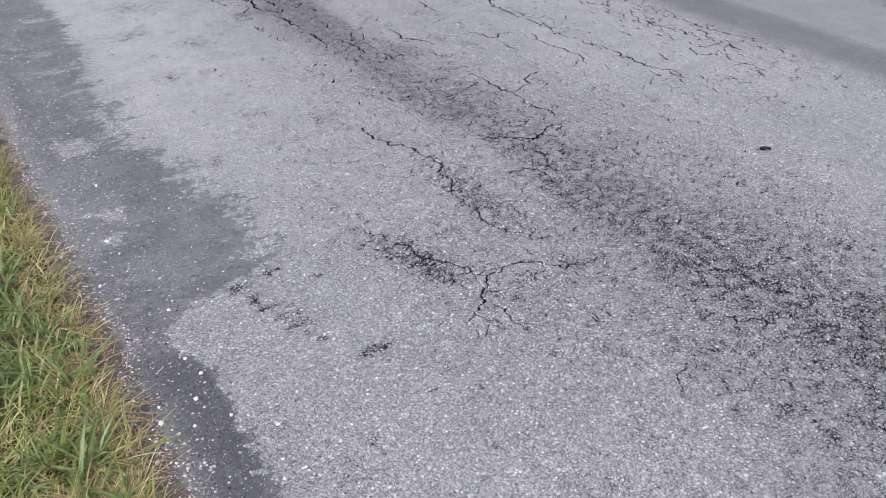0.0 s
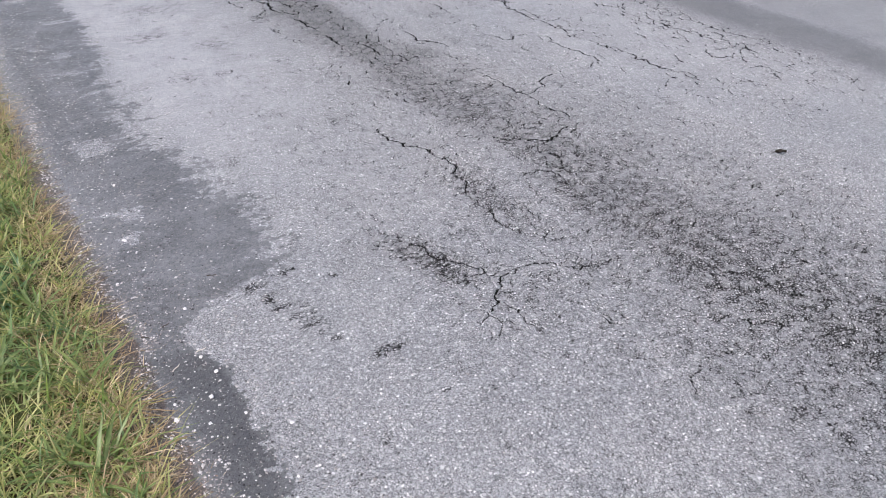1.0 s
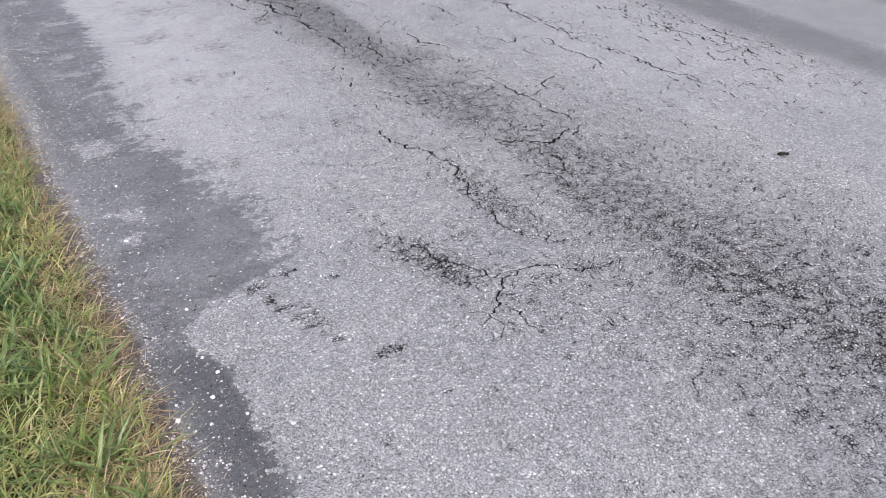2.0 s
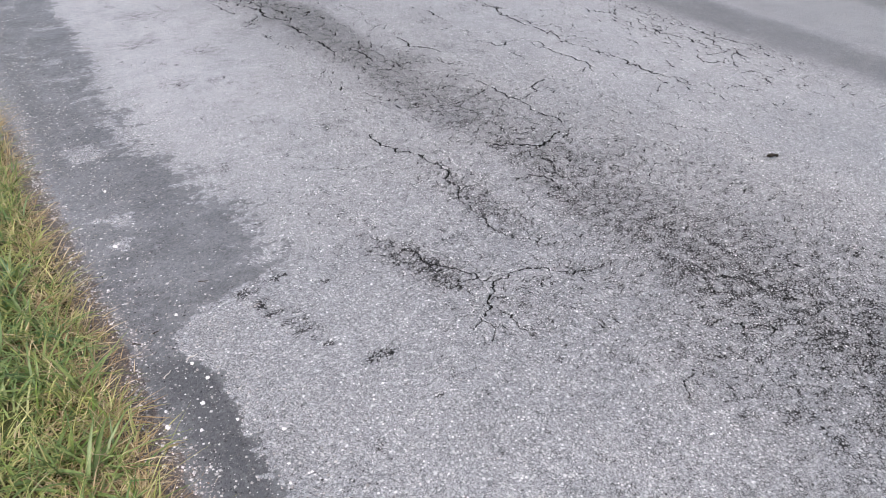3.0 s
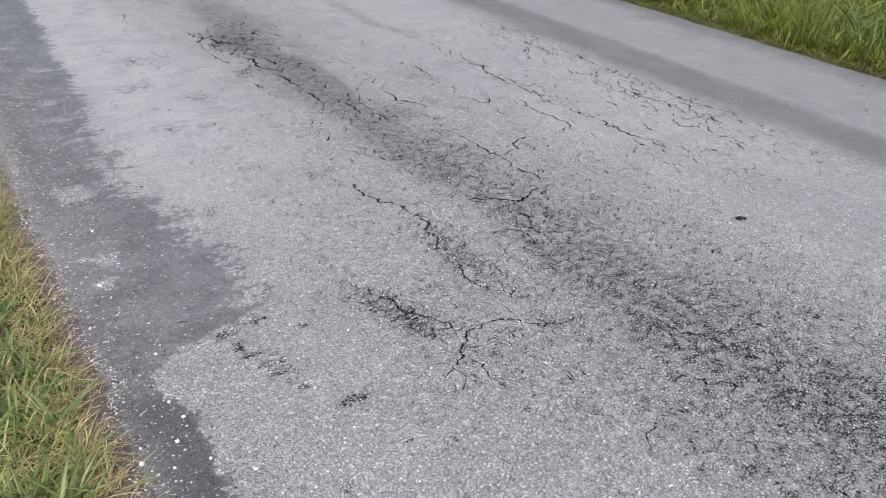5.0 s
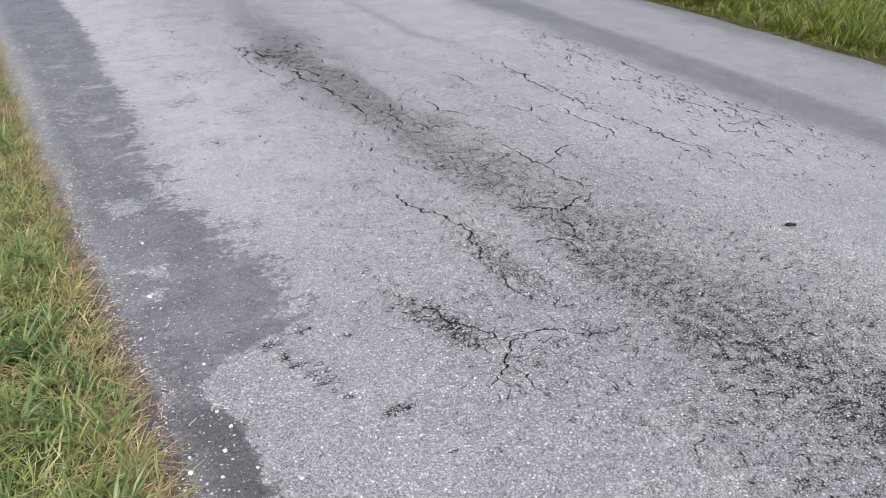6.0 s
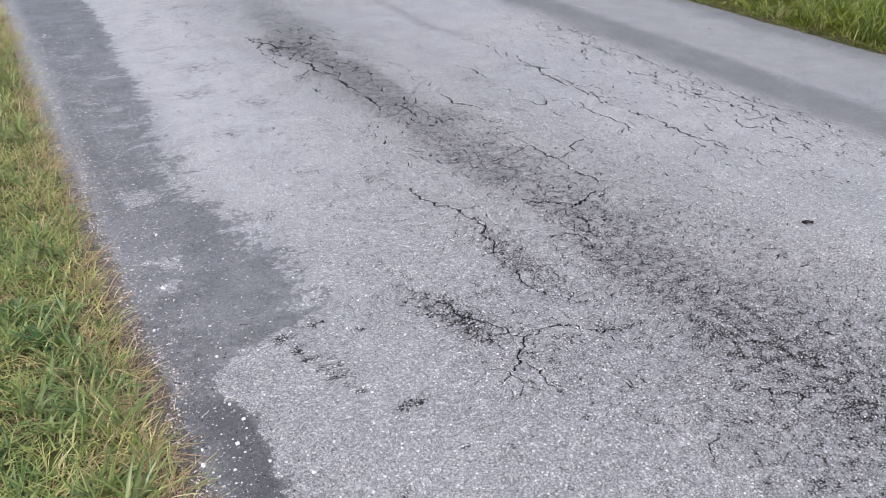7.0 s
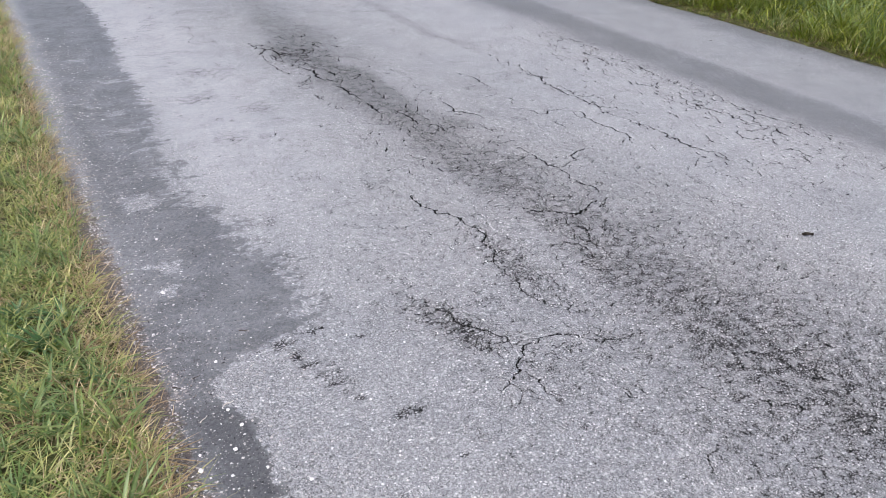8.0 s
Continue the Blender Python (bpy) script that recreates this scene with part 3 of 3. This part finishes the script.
def chips(u0, u1, y0, y1, pitch, low, high):
    """Low angular stones, one for each cell of a jittered lattice, thinner towards the rims and none in the cracks or the wet."""
    gu, gy = np.meshgrid(np.arange(u0, u1, pitch), np.arange(y0, y1, pitch))
    u = gu.ravel() + rng.uniform(-0.5, 0.5, gu.size) * pitch
    y = gy.ravel() + rng.uniform(-0.5, 0.5, gu.size) * pitch
    i, j = np.clip(np.searchsorted(us, u), 0, len(us) - 1), np.clip(np.searchsorted(ys, y), 0, len(ys) - 1)
    share = smooth(u, u0, u0 + 0.3) * smooth(u, u1, u1 - 0.5) * smooth(y, y1, y1 - 1.2) * smooth(damp[j, i], 0.05, -0.03)
    share *= 0.45 + 0.75 * smooth(fractal(u * 7, y * 7, 171), 0.35, 0.6)
    share *= smooth(apart[j, i], 0.0005, 0.003) * (1 - 0.35 * np.clip(worn[j, i], 0, 1))
    keep = rng.rand(len(u)) < share
    u, y, i, j = u[keep], y[keep], i[keep], j[keep]
    n = len(u)
    size = low + (high - low) * rng.rand(n) ** 2.2
    turn = rng.uniform(0, 6.283, (n, 1)) + np.arange(5) * 1.2566 + rng.normal(0, 0.22, (n, 5))
    reach = 0.5 * size[:, None] * rng.uniform(0.7, 1.3, (n, 5))
    x = u - BEND * (y - 2.4)
    base = Z[j, i] - 0.0012
    verts = np.zeros((n, 6, 3))
    verts[:, :5, 0], verts[:, :5, 1], verts[:, :5, 2] = x[:, None] + reach * np.cos(turn), y[:, None] + reach * np.sin(turn), base[:, None]
    verts[:, 5] = np.stack([x + size * rng.uniform(-0.2, 0.2, n), y + size * rng.uniform(-0.2, 0.2, n), base + 0.0012 + size * rng.uniform(0.18, 0.42, n)], 1)
    faces = (np.arange(n)[:, None, None] * 6 + np.array([(k, (k + 1) % 5, 5) for k in range(5)])).reshape(-1, 3)
    ob = sheet("stone_chips", verts.reshape(-1, 3), faces, chip_material(), False)
    ob.data.attributes.new("track", "FLOAT", "POINT").data.foreach_set("value", np.repeat(track[j, i], 6).astype(np.float32))
    return tagged(ob, "pale grey angular stone chips bedded in the worn asphalt", "gravel", kind="stuff")


chips(0.2, 2.9, 0.75, 4.4, 0.0078, 0.003, 0.0088)

# ---- the ground: one sheet to the horizon, a little higher on both verges ----
spread = np.concatenate([-np.geomspace(900, 1.6, 26), np.arange(-1.5, 0.2, 0.03), np.linspace(0.25, 4.6, 9), np.arange(4.7, 9, 0.08), np.geomspace(9.2, 900, 26)])
ahead = np.concatenate([-np.geomspace(900, 2, 24), np.arange(-1.5, 9, 0.06), np.geomspace(9.2, 900, 26)])
GU, GY = np.meshgrid(spread, ahead)
GX = GU - BEND * (np.clip(GY, -8, 14) - 2.4)


def ground_height(u, x, y):
    verge = smooth(u, 0.03, -0.10) + smooth(u, 5.0, 5.1)
    bank = 0.10 * smooth(u, 5.3, 8) + 0.05 * smooth(u, -0.2, -1.4)
    return -0.045 + verge * (0.056 + bank + 0.03 * (fractal(x * 4, y * 4, 81) - 0.5))


ground = sheet("ground", np.stack([GX, GY, ground_height(GU, GX, GY)], -1).reshape(-1, 3), grid_faces(len(spread), len(ahead)), SOIL)
tagged(ground, "dark soil of the grassy verges reaching to the horizon", "ground", kind="structure")


# ---- grass ----
def blades(name, x, y, length, width, lean, droop, material, label, heading=None, rows=4):
    """Curved tapering blades rooted in the ground, one loose strip each, in one mesh."""
    n = len(x)
    z = ground_height(across(x, y), x, y) - 0.006
    turn = rng.uniform(0, 6.283, n) if heading is None else heading
    ox, oy = np.cos(turn), np.sin(turn)
    twist = turn + rng.normal(1.57, 0.5, n)
    sx, sy = np.cos(twist), np.sin(twist)
    sway = rng.normal(0, 0.18, n)
    verts = np.zeros((n, 2 * rows - 1, 3))
    for k in range(rows):
        s = k / (rows - 1)
        r = length * (np.sin(lean) * s + droop * 0.7 * s * s)
        h = length * (np.cos(lean) * s - droop * 0.55 * s ** 2.2)
        mx, my = x + ox * r - oy * sway * length * s * s, y + oy * r + ox * sway * length * s * s
        mz = z + np.maximum(h, 0.004 + 0.01 * s)
        half = 0.5 * width * (1 - s ** 1.7) * (0.75 + 0.5 * s)
        if k == rows - 1:
            verts[:, 2 * k] = np.stack([mx, my, mz], 1)
        else:
            verts[:, 2 * k] = np.stack([mx - sx * half, my - sy * half, mz], 1)
            verts[:, 2 * k + 1] = np.stack([mx + sx * half, my + sy * half, mz + 0.15 * half], 1)
    tris = []
    for k in range(rows - 2):
        a = 2 * k
        tris += [(a, a + 1, a + 3), (a, a + 3, a + 2)]
    tris.append((2 * rows - 4, 2 * rows - 3, 2 * rows - 2))
    faces = (np.arange(n)[:, None, None] * (2 * rows - 1) + np.array(tris)).reshape(-1, 3)
    return tagged(sheet(name, verts.reshape(-1, 3), faces, material), label, "grass", kind="stuff")


def strewn(n, u0, u1, y0, y1, clump=0.0, power=1.0):
    """Roots over a stretch of verge, gathered into tufts."""
    y = y0 + (y1 - y0) * rng.rand(n) ** power
    u = rng.uniform(u0, u1, n)
    if clump:
        k = max(1, n // 14)
        cu, cy = rng.uniform(u0, u1, k), y0 + (y1 - y0) * rng.rand(k) ** power
        pick = rng.randint(0, k, n)
        u, y = cu[pick] + rng.normal(0, clump, n), cy[pick] + rng.normal(0, clump, n)
    return u, y


def ragged(u, y):
    """The uneven line where grass gives way to the asphalt."""
    return u < NEAR_EDGE - 0.015 + 0.13 * (fractal(y * 3.5, y * 0 + 3, 91) - 0.5)


def near_verge(name, n, u0, u1, y0, y1, size, width, lean, droop, material, label, clump=0.02, power=1.5, heading=None):
    u, y = strewn(n, u0, u1, y0, y1, clump, power)
    fade = smooth(-u, 0.7, 1.6) + smooth(y, 7.6, 9.0) + smooth(y, 1.0, 0.6)
    keep = ragged(u, y) & (rng.rand(len(u)) > fade)
    u, y = u[keep], y[keep]
    k = len(u)
    length = size * rng.uniform(0.55, 1.35, k)
    turn = None if heading is None else rng.normal(heading, 0.9, k)
    return blades(name, u - BEND * (y - 2.4), y, length, width * rng.uniform(0.6, 1.4, k), np.abs(rng.normal(lean, 0.3, k)), droop * rng.uniform(0.3, 1.5, k), material, label, turn)


near_verge("grass", 30000, -1.7, -0.08, 0.6, 9.0, 0.095, 0.0070, 0.6, 0.6, GREEN, "fresh green grass blades along the near verge")
near_verge("grass_yellowing", 22000, -1.6, -0.03, 0.6, 9.0, 0.10, 0.0046, 0.75, 0.6, OLIVE, "yellowing grass blades mixed into the near verge")
near_verge("grass_straw", 13000, -0.9, 0.02, 0.6, 9.0, 0.07, 0.004, 0.95, 0.5, STRAW, "dead straw-coloured blades in the near verge")
near_verge("grass_straw_edge", 14000, -0.14, 0.06, 0.6, 9.0, 0.075, 0.0030, 1.0, 0.4, STRAW, "flattened dead straw along the asphalt edge", clump=0.012)
near_verge("grass_tan", 4500, -0.24, 0.0, 0.6, 9.0, 0.085, 0.0042, 0.85, 0.6, STRAW, "tan dying blades mixed into the grass beside the asphalt", clump=0.025)
near_verge("grass_mat", 9000, -1.5, -0.04, 0.6, 9.0, 0.055, 0.0068, 1.05, 0.35, OLIVE, "short flat yellow-green blades matted over the near verge", clump=0.03)
near_verge("grass_coarse", 1100, -1.2, -0.10, 0.6, 8.0, 0.16, 0.0085, 0.6, 0.75, BROAD, "coarse broad green grass leaves in the near verge", clump=0.012)
near_verge("grass_stems", 2000, -1.1, -0.06, 0.6, 8.0, 0.21, 0.0022, 0.45, 0.35, OLIVE, "tall thin yellow grass stems in the near verge", clump=0.03)


def far_verge(name, n, u0, u1, size, width, lean, droop, material, label, clump=0.04):
    u, y = strewn(n, u0, u1, 1.2, 9.5, clump)
    keep = u > FAR_EDGE - 0.10 + 0.26 * (fractal(y * 3, y * 0, 95) - 0.5)
    u, y = u[keep], y[keep]
    k = len(u)
    grow = (0.35 + 0.65 * smooth(u, FAR_EDGE, FAR_EDGE + 0.4)) * (0.5 + 0.9 * fractal(u * 2.2, y * 2.2, 131, 3))
    length = size * grow * rng.uniform(0.55, 1.35, k)
    return blades(name, u - BEND * (y - 2.4), y, length, width * rng.uniform(0.6, 1.4, k), np.abs(rng.normal(lean, 0.25, k)), droop * rng.uniform(0.3, 1.4, k), material, label)


far_verge("grass_far", 27000, 5.18, 8.4, 0.28, 0.0115, 0.45, 0.55, LUSH, "lush green grass of the far verge")
far_verge("grass_far_yellow", 7000, 5.15, 8.4, 0.26, 0.006, 0.45, 0.6, OLIVE, "yellow-green grass mixed into the far verge")
far_verge("grass_far_dead", 13000, 4.93, 5.45, 0.13, 0.007, 1.05, 0.4, DULL, "brown dead grass at the far asphalt edge", clump=0.03)
far_verge("grass_far_low", 12000, 4.98, 5.5, 0.13, 0.007, 0.85, 0.5, LUSH, "short green grass creeping over the far asphalt edge", clump=0.03)
far_verge("grass_far_coarse", 2200, 5.45, 8.0, 0.38, 0.014, 0.5, 1.0, BROAD, "tall arching broad grass leaves of the far verge", clump=0.02)


def meadow(name, n, u0, u1, y0, y1, size, width, material, label, gap=None):
    """Sparser, coarser grass away from the road's edges; gap: a stretch of verge that is grown over already."""
    u, y = rng.uniform(u0, u1, n), rng.uniform(y0, y1, n)
    if gap:
        keep = (u < gap[0]) | (u > gap[1]) | (y < gap[2]) | (y > gap[3])
        u, y = u[keep], y[keep]
    k = len(u)
    return blades(name, u - BEND * (np.clip(y, -8, 14) - 2.4), y, size * rng.uniform(0.5, 1.4, k), width * rng.uniform(0.6, 1.4, k), np.abs(rng.normal(0.6, 0.3, k)),
                  0.6 * rng.uniform(0.3, 1.4, k), material, label, rows=3)


meadow("grass_meadow", 30000, -7.0, -0.05, -7.0, 16.0, 0.18, 0.020, GREEN, "green grass of the field beside the road", (-1.0, 0.0, 0.9, 8.2))
meadow("grass_meadow_yellow", 20000, -7.0, -0.02, -7.0, 16.0, 0.17, 0.017, OLIVE, "yellowing grass of the field beside the road", (-1.0, 0.0, 0.9, 8.2))
meadow("grass_meadow_far", 26000, 5.12, 13.0, -7.0, 16.0, 0.27, 0.026, LUSH, "lush grass of the field across the road", (5.0, 8.2, 1.4, 9.3))


# ---- loose stone ----
def rubble(name, x, y, size, material, label):
    """Small angular stones lying on the road, joined into one mesh."""
    shape = 0.55 * np.array([(1, 0, 0), (0, 1, 0), (-1, 0, 0), (0, -1, 0), (0.2, 0.1, 0.8), (0, 0, -0.8)])
    tris = np.array([(0, 1, 4), (1, 2, 4), (2, 3, 4), (3, 0, 4), (1, 0, 5), (2, 1, 5), (3, 2, 5), (0, 3, 5)])
    n = len(x)
    turn = rng.uniform(0, 6.283, n)
    pts = shape[None] * rng.uniform(0.65, 1.35, (n, len(shape), 1)) * np.stack([rng.uniform(0.8, 1.5, n), np.ones(n), rng.uniform(0.45, 0.8, n)], 1)[:, None]
    c, s = np.cos(turn)[:, None], np.sin(turn)[:, None]
    px, py = pts[..., 0] * c - pts[..., 1] * s, pts[..., 0] * s + pts[..., 1] * c
    rest = np.maximum(0.0, ground_height(across(x, y), x, y))[:, None]
    verts = np.stack([x[:, None] + px * size[:, None], y[:, None] + py * size[:, None], rest + (pts[..., 2] + 0.24) * size[:, None]], -1)
    faces = (np.arange(n)[:, None, None] * len(shape) + tris).reshape(-1, 3)
    return tagged(sheet(name, verts.reshape(-1, 3), faces, material, False), label, "gravel", kind="stuff")


def gravel(name, n, spread_u, middle, y0, y1, low_size, high_size, material, label, power=1.7, fineness=3):
    y = y0 + (y1 - y0) * rng.rand(n) ** power
    u = NEAR_EDGE + 0.13 * (fractal(y * 3.5, y * 0 + 3, 91) - 0.5) + middle + spread_u * np.abs(rng.normal(0, 1, n))
    size = low_size + (high_size - low_size) * rng.rand(n) ** fineness
    return rubble(name, u - BEND * (y - 2.4), y, size, material, label)


gravel("gravel", 5600, 0.030, -0.035, 0.8, 7.5, 0.0025, 0.0095, CHIPS, "pale limestone chips lying along the grass edge", 1.25, 4)
gravel("gravel_dark", 4200, 0.20, 0.0, 0.8, 5.0, 0.002, 0.0065, DARK_CHIPS, "dark loose chips strewn over the damp shoulder")
gravel("gravel_grit", 8000, 0.045, -0.09, 0.8, 8.5, 0.002, 0.006, GRIT, "brown and pinkish grit along the grass edge")
gravel("gravel_loose", 7500, 0.22, 0.0, 0.8, 6.0, 0.0022, 0.0085, CHIPS, "loose pale chips strewn over the damp shoulder", 1.25, 5)
gravel("gravel_coarse", 700, 0.17, 0.0, 2.2, 6.6, 0.005, 0.0125, CHIPS, "coarser pale chips strewn along the damp shoulder", 1.0, 3)
scatter_y = 0.6 + 6.5 * rng.rand(500) ** 1.2
rubble("gravel_sparse", rng.uniform(0.3, 3.2, 500), scatter_y, 0.003 + 0.004 * rng.rand(500) ** 3, CHIPS, "single small chips scattered over the dry asphalt")


# ---- single things on the road ----
def pebble(x, y, size, flat=0.6):
    bm = bmesh.new()
    bmesh.ops.create_icosphere(bm, subdivisions=2, radius=0.5)
    for v in bm.verts:
        v.co = Vector([max(-0.42, min(0.42, c)) for c in v.co]) * 1.1
        v.co *= 1 + 0.6 * (noise.noise(v.co * 2.3 + Vector((x * 31, y * 17, 0))))
        v.co.z *= flat
        v.co *= size
    low = min(v.co.z for v in bm.verts)
    for v in bm.verts:
        v.co.z -= low
    me = bpy.data.meshes.new("pebble")
    bm.to_mesh(me)
    bm.free()
    me.materials.append(PEBBLE)
    ob = new("pebble", me)
    ob.matrix_world = pose(x, y, 0.0, 0, 0, random.uniform(0, 360))
    return tagged(ob, "small white angular limestone pebble lying on the asphalt", "pebble", "loose pebbles on the shoulder")


for x, y, size in ((0.07, 1.62, 0.018), (0.32, 1.47, 0.014), (0.21, 2.07, 0.013), (0.21, 1.75, 0.016), (0.17, 1.66, 0.016), (0.08, 1.68, 0.012), (0.23, 1.56, 0.013),
                   (0.14, 1.57, 0.011), (0.18, 2.96, 0.016), (0.19, 1.83, 0.014), (0.03, 1.50, 0.013), (0.56, 1.45, 0.009), (0.27, 1.30, 0.010), (0.06, 2.30, 0.012), (0.13, 2.55, 0.012)):
    pebble(x, y, 0.74 * size)


def rod(points, radius, taper=0.5):
    """A bent tapering stick as a bmesh."""
    bm, rings = bmesh.new(), []
    pts = [Vector(p) for p in points]
    for i, p in enumerate(pts):
        d = (pts[min(i + 1, len(pts) - 1)] - pts[max(i - 1, 0)]).normalized()
        side = d.cross(Vector((0, 0, 1))).normalized()
        up = side.cross(d)
        r = radius * (1 - taper * i / (len(pts) - 1))
        rings.append([bm.verts.new(p + r * (side * math.cos(a) + up * math.sin(a))) for a in (k * math.pi / 3 for k in range(6))])
    for a, b in zip(rings, rings[1:]):
        for k in range(6):
            bm.faces.new((a[k], a[(k + 1) % 6], b[(k + 1) % 6], b[k]))
    bm.faces.new(rings[0][::-1]), bm.faces.new(rings[-1])
    return bm


def dead_leaf(x, y, turn):
    """A curled dry leaf with its stalk."""
    thing = new("dead_leaf")
    bm = bmesh.new()
    rows, cols, length, width = 9, 5, 0.044, 0.022
    grid = []
    for i in range(rows):
        s = i / (rows - 1)
        half = 0.5 * width * math.sin(math.pi * min(0.98, 0.03 + s)) ** 0.7
        grid.append([bm.verts.new(((s - 0.5) * length, half * (2 * j / (cols - 1) - 1), 0.004 + 0.010 * abs(2 * j / (cols - 1) - 1) ** 1.5 + 0.006 * s * s + 0.002 * math.sin(9 * s + j)))
                     for j in range(cols)])
    for i in range(rows - 1):
        for j in range(cols - 1):
            bm.faces.new((grid[i][j], grid[i + 1][j], grid[i + 1][j + 1], grid[i][j + 1]))
    bmesh.ops.solidify(bm, geom=bm.faces[:], thickness=0.0008)
    part("leaf_blade", bm, LEAF_BROWN, thing)
    part("stalk", rod([(-0.021, 0, 0.004), (-0.030, 0.002, 0.003), (-0.040, 0.006, 0.002)], 0.0009), TWIG_DARK, thing)
    thing.matrix_world = pose(x, y, 0.0, 0, 0, turn)
    return tagged(thing, "small curled dark brown dead leaf on the asphalt", "leaf")


dead_leaf(2.575, 1.876, -42)


def leaf_bit(x, y, turn, size):
    """A crumpled scrap of a dry leaf."""
    bm = bmesh.new()
    bmesh.ops.create_grid(bm, x_segments=4, y_segments=3, size=0.5)
    for v in bm.verts:
        v.co.x *= size * (1.0 - 0.5 * abs(v.co.y))
        v.co.y *= size * 0.55
        v.co.z = 0.003 + size * (0.22 * noise.noise(v.co * 60 + Vector((x, y, 0))) + 0.2 * abs(v.co.y) / size)
    low = min(v.co.z for v in bm.verts)
    for v in bm.verts:
        v.co.z -= low
    bmesh.ops.solidify(bm, geom=bm.faces[:], thickness=0.0008)
    me = bpy.data.meshes.new("leaf_scrap")
    bm.to_mesh(me)
    bm.free()
    me.materials.append(LEAF_BROWN)
    ob = new("leaf_scrap", me)
    ob.matrix_world = pose(x, y, 0.0, 0, 0, turn)
    return tagged(ob, "tiny dark scrap of dry leaf on the asphalt", "leaf", "leaf scraps on the road")


for x, y, turn, size in ((4.67, 3.78, 20, 0.022), (4.76, 2.83, 70, 0.024), (4.66, 2.44, -30, 0.026), (4.37, 2.52, 10, 0.022), (4.53, 3.67, 45, 0.018), (4.43, 4.42, -60, 0.02)):
    leaf_bit(x, y, turn, size)


def stick(x, y, turn, length, radius, material, label):
    bm = rod([(-length / 2, 0, radius), (-length / 5, length * 0.04, radius * 1.3), (length / 6, -length * 0.03, radius), (length / 2, length * 0.05, radius)], radius)
    me = bpy.data.meshes.new("twig")
    bm.to_mesh(me)
    bm.free()
    me.materials.append(material)
    ob = new("twig", me)
    ob.matrix_world = pose(x, y, 0.0, 0, 0, turn)
    return tagged(ob, label, "twig", "twigs on the shoulder")


stick(0.08, 1.99, -35, 0.035, 0.0022, TWIG_DARK, "short dark broken twig lying on the damp asphalt")
stick(0.20, 1.86, 10, 0.030, 0.0020, TWIG_PALE, "short bleached stick lying on the damp asphalt")
stick(0.12, 1.82, 40, 0.032, 0.0022, TWIG_PALE, "short bleached stick lying on the damp asphalt")
stick(0.14, 2.02, 20, 0.026, 0.0018, TWIG_DARK, "short dark broken twig lying on the damp asphalt")
stick(0.33, 2.20, -20, 0.03, 0.002, TWIG_DARK, "short dark broken twig lying on the damp asphalt")


def grass_leaf(length, width, lean, droop, rows=8):
    """One folded, arching leaf that starts at the origin and leans along x."""
    bm, grid = bmesh.new(), []
    for i in range(rows):
        s = i / (rows - 1)
        x = length * (math.sin(lean) * s + droop * 0.6 * s * s)
        z = max(0.006, length * (math.cos(lean) * s - droop * 0.6 * s ** 2.2))
        half = 0.5 * width * (0.5 + 1.2 * s) * (1 - s ** 2.2) + 0.0004
        grid.append([bm.verts.new((x, -half, z + half * 0.35)), bm.verts.new((x, 0, z)), bm.verts.new((x, half, z + half * 0.35))])
    for a, b in zip(grid, grid[1:]):
        for j in range(2):
            bm.faces.new((a[j], b[j], b[j + 1], a[j + 1])).smooth = True
    return bm


def grass_tuft(x, y, count, size, width, label, material=BROAD, low=0.25, high=1.0):
    """A tuft of single broad leaves round one crown."""
    thing = new("grass_tuft")
    for k in range(count):
        bm = grass_leaf(size * random.uniform(0.6, 1.25), width * random.uniform(0.7, 1.2), random.uniform(low, high), random.uniform(0.3, 0.9))
        bm.transform(pose(random.uniform(-0.012, 0.012), random.uniform(-0.012, 0.012), 0, 0, 0, 360 * k / count + random.uniform(-25, 25)))
        part("leaf", bm, material, thing)
    spot = ground_height(np.array(across(x, y)), np.array(x), np.array(y))
    thing.matrix_world = pose(x, y, float(spot) - 0.004)
    return tagged(thing, label, "grass tuft", "broad-leaved tufts in the verges")


for x, y, count, size, width in ((-0.14, 1.50, 8, 0.15, 0.011), (-0.21, 1.60, 7, 0.14, 0.010), (-0.08, 1.40, 6, 0.09, 0.009), (-0.17, 2.25, 9, 0.12, 0.010), (-0.30, 2.0, 9, 0.15, 0.011),
                                 (-0.22, 3.1, 9, 0.12, 0.010), (-0.25, 4.3, 9, 0.13, 0.011)):
    grass_tuft(x, y, count, size, width, "broad-leaved green grass tuft at the asphalt edge")
for x, y, count, size, width in ((-0.26, 2.34, 22, 0.10, 0.011), (-0.20, 2.50, 20, 0.09, 0.010), (-0.32, 2.55, 20, 0.10, 0.011), (-0.14, 2.12, 16, 0.08, 0.009)):
    grass_tuft(x, y, count, size, width, "dense low tuft of blue-green broad grass leaves", DEEP)
for x, y, count, size, width in ((-0.02, 1.56, 26, 0.09, 0.0055), (0.02, 1.44, 22, 0.10, 0.005), (-0.03, 1.72, 18, 0.08, 0.005), (-0.02, 1.98, 16, 0.07, 0.0045), (-0.01, 2.55, 16, 0.07, 0.0045), (-0.05, 3.2, 18, 0.08, 0.005)):
    grass_tuft(x, y, count, size, width, "dry tan straw tuft flopping over the asphalt edge", STRAW, 0.7, 1.35)
for x, y, count, size, width in ((5.75, 3.55, 16, 0.42, 0.018), (5.55, 4.3, 12, 0.32, 0.015), (5.9, 4.9, 14, 0.40, 0.017), (5.5, 3.3, 12, 0.3, 0.015), (6.2, 4.2, 14, 0.45, 0.018), (5.5, 5.3, 10, 0.3, 0.014)):
    grass_tuft(x, y, count, size, width, "tall arching grass tuft on the far verge")
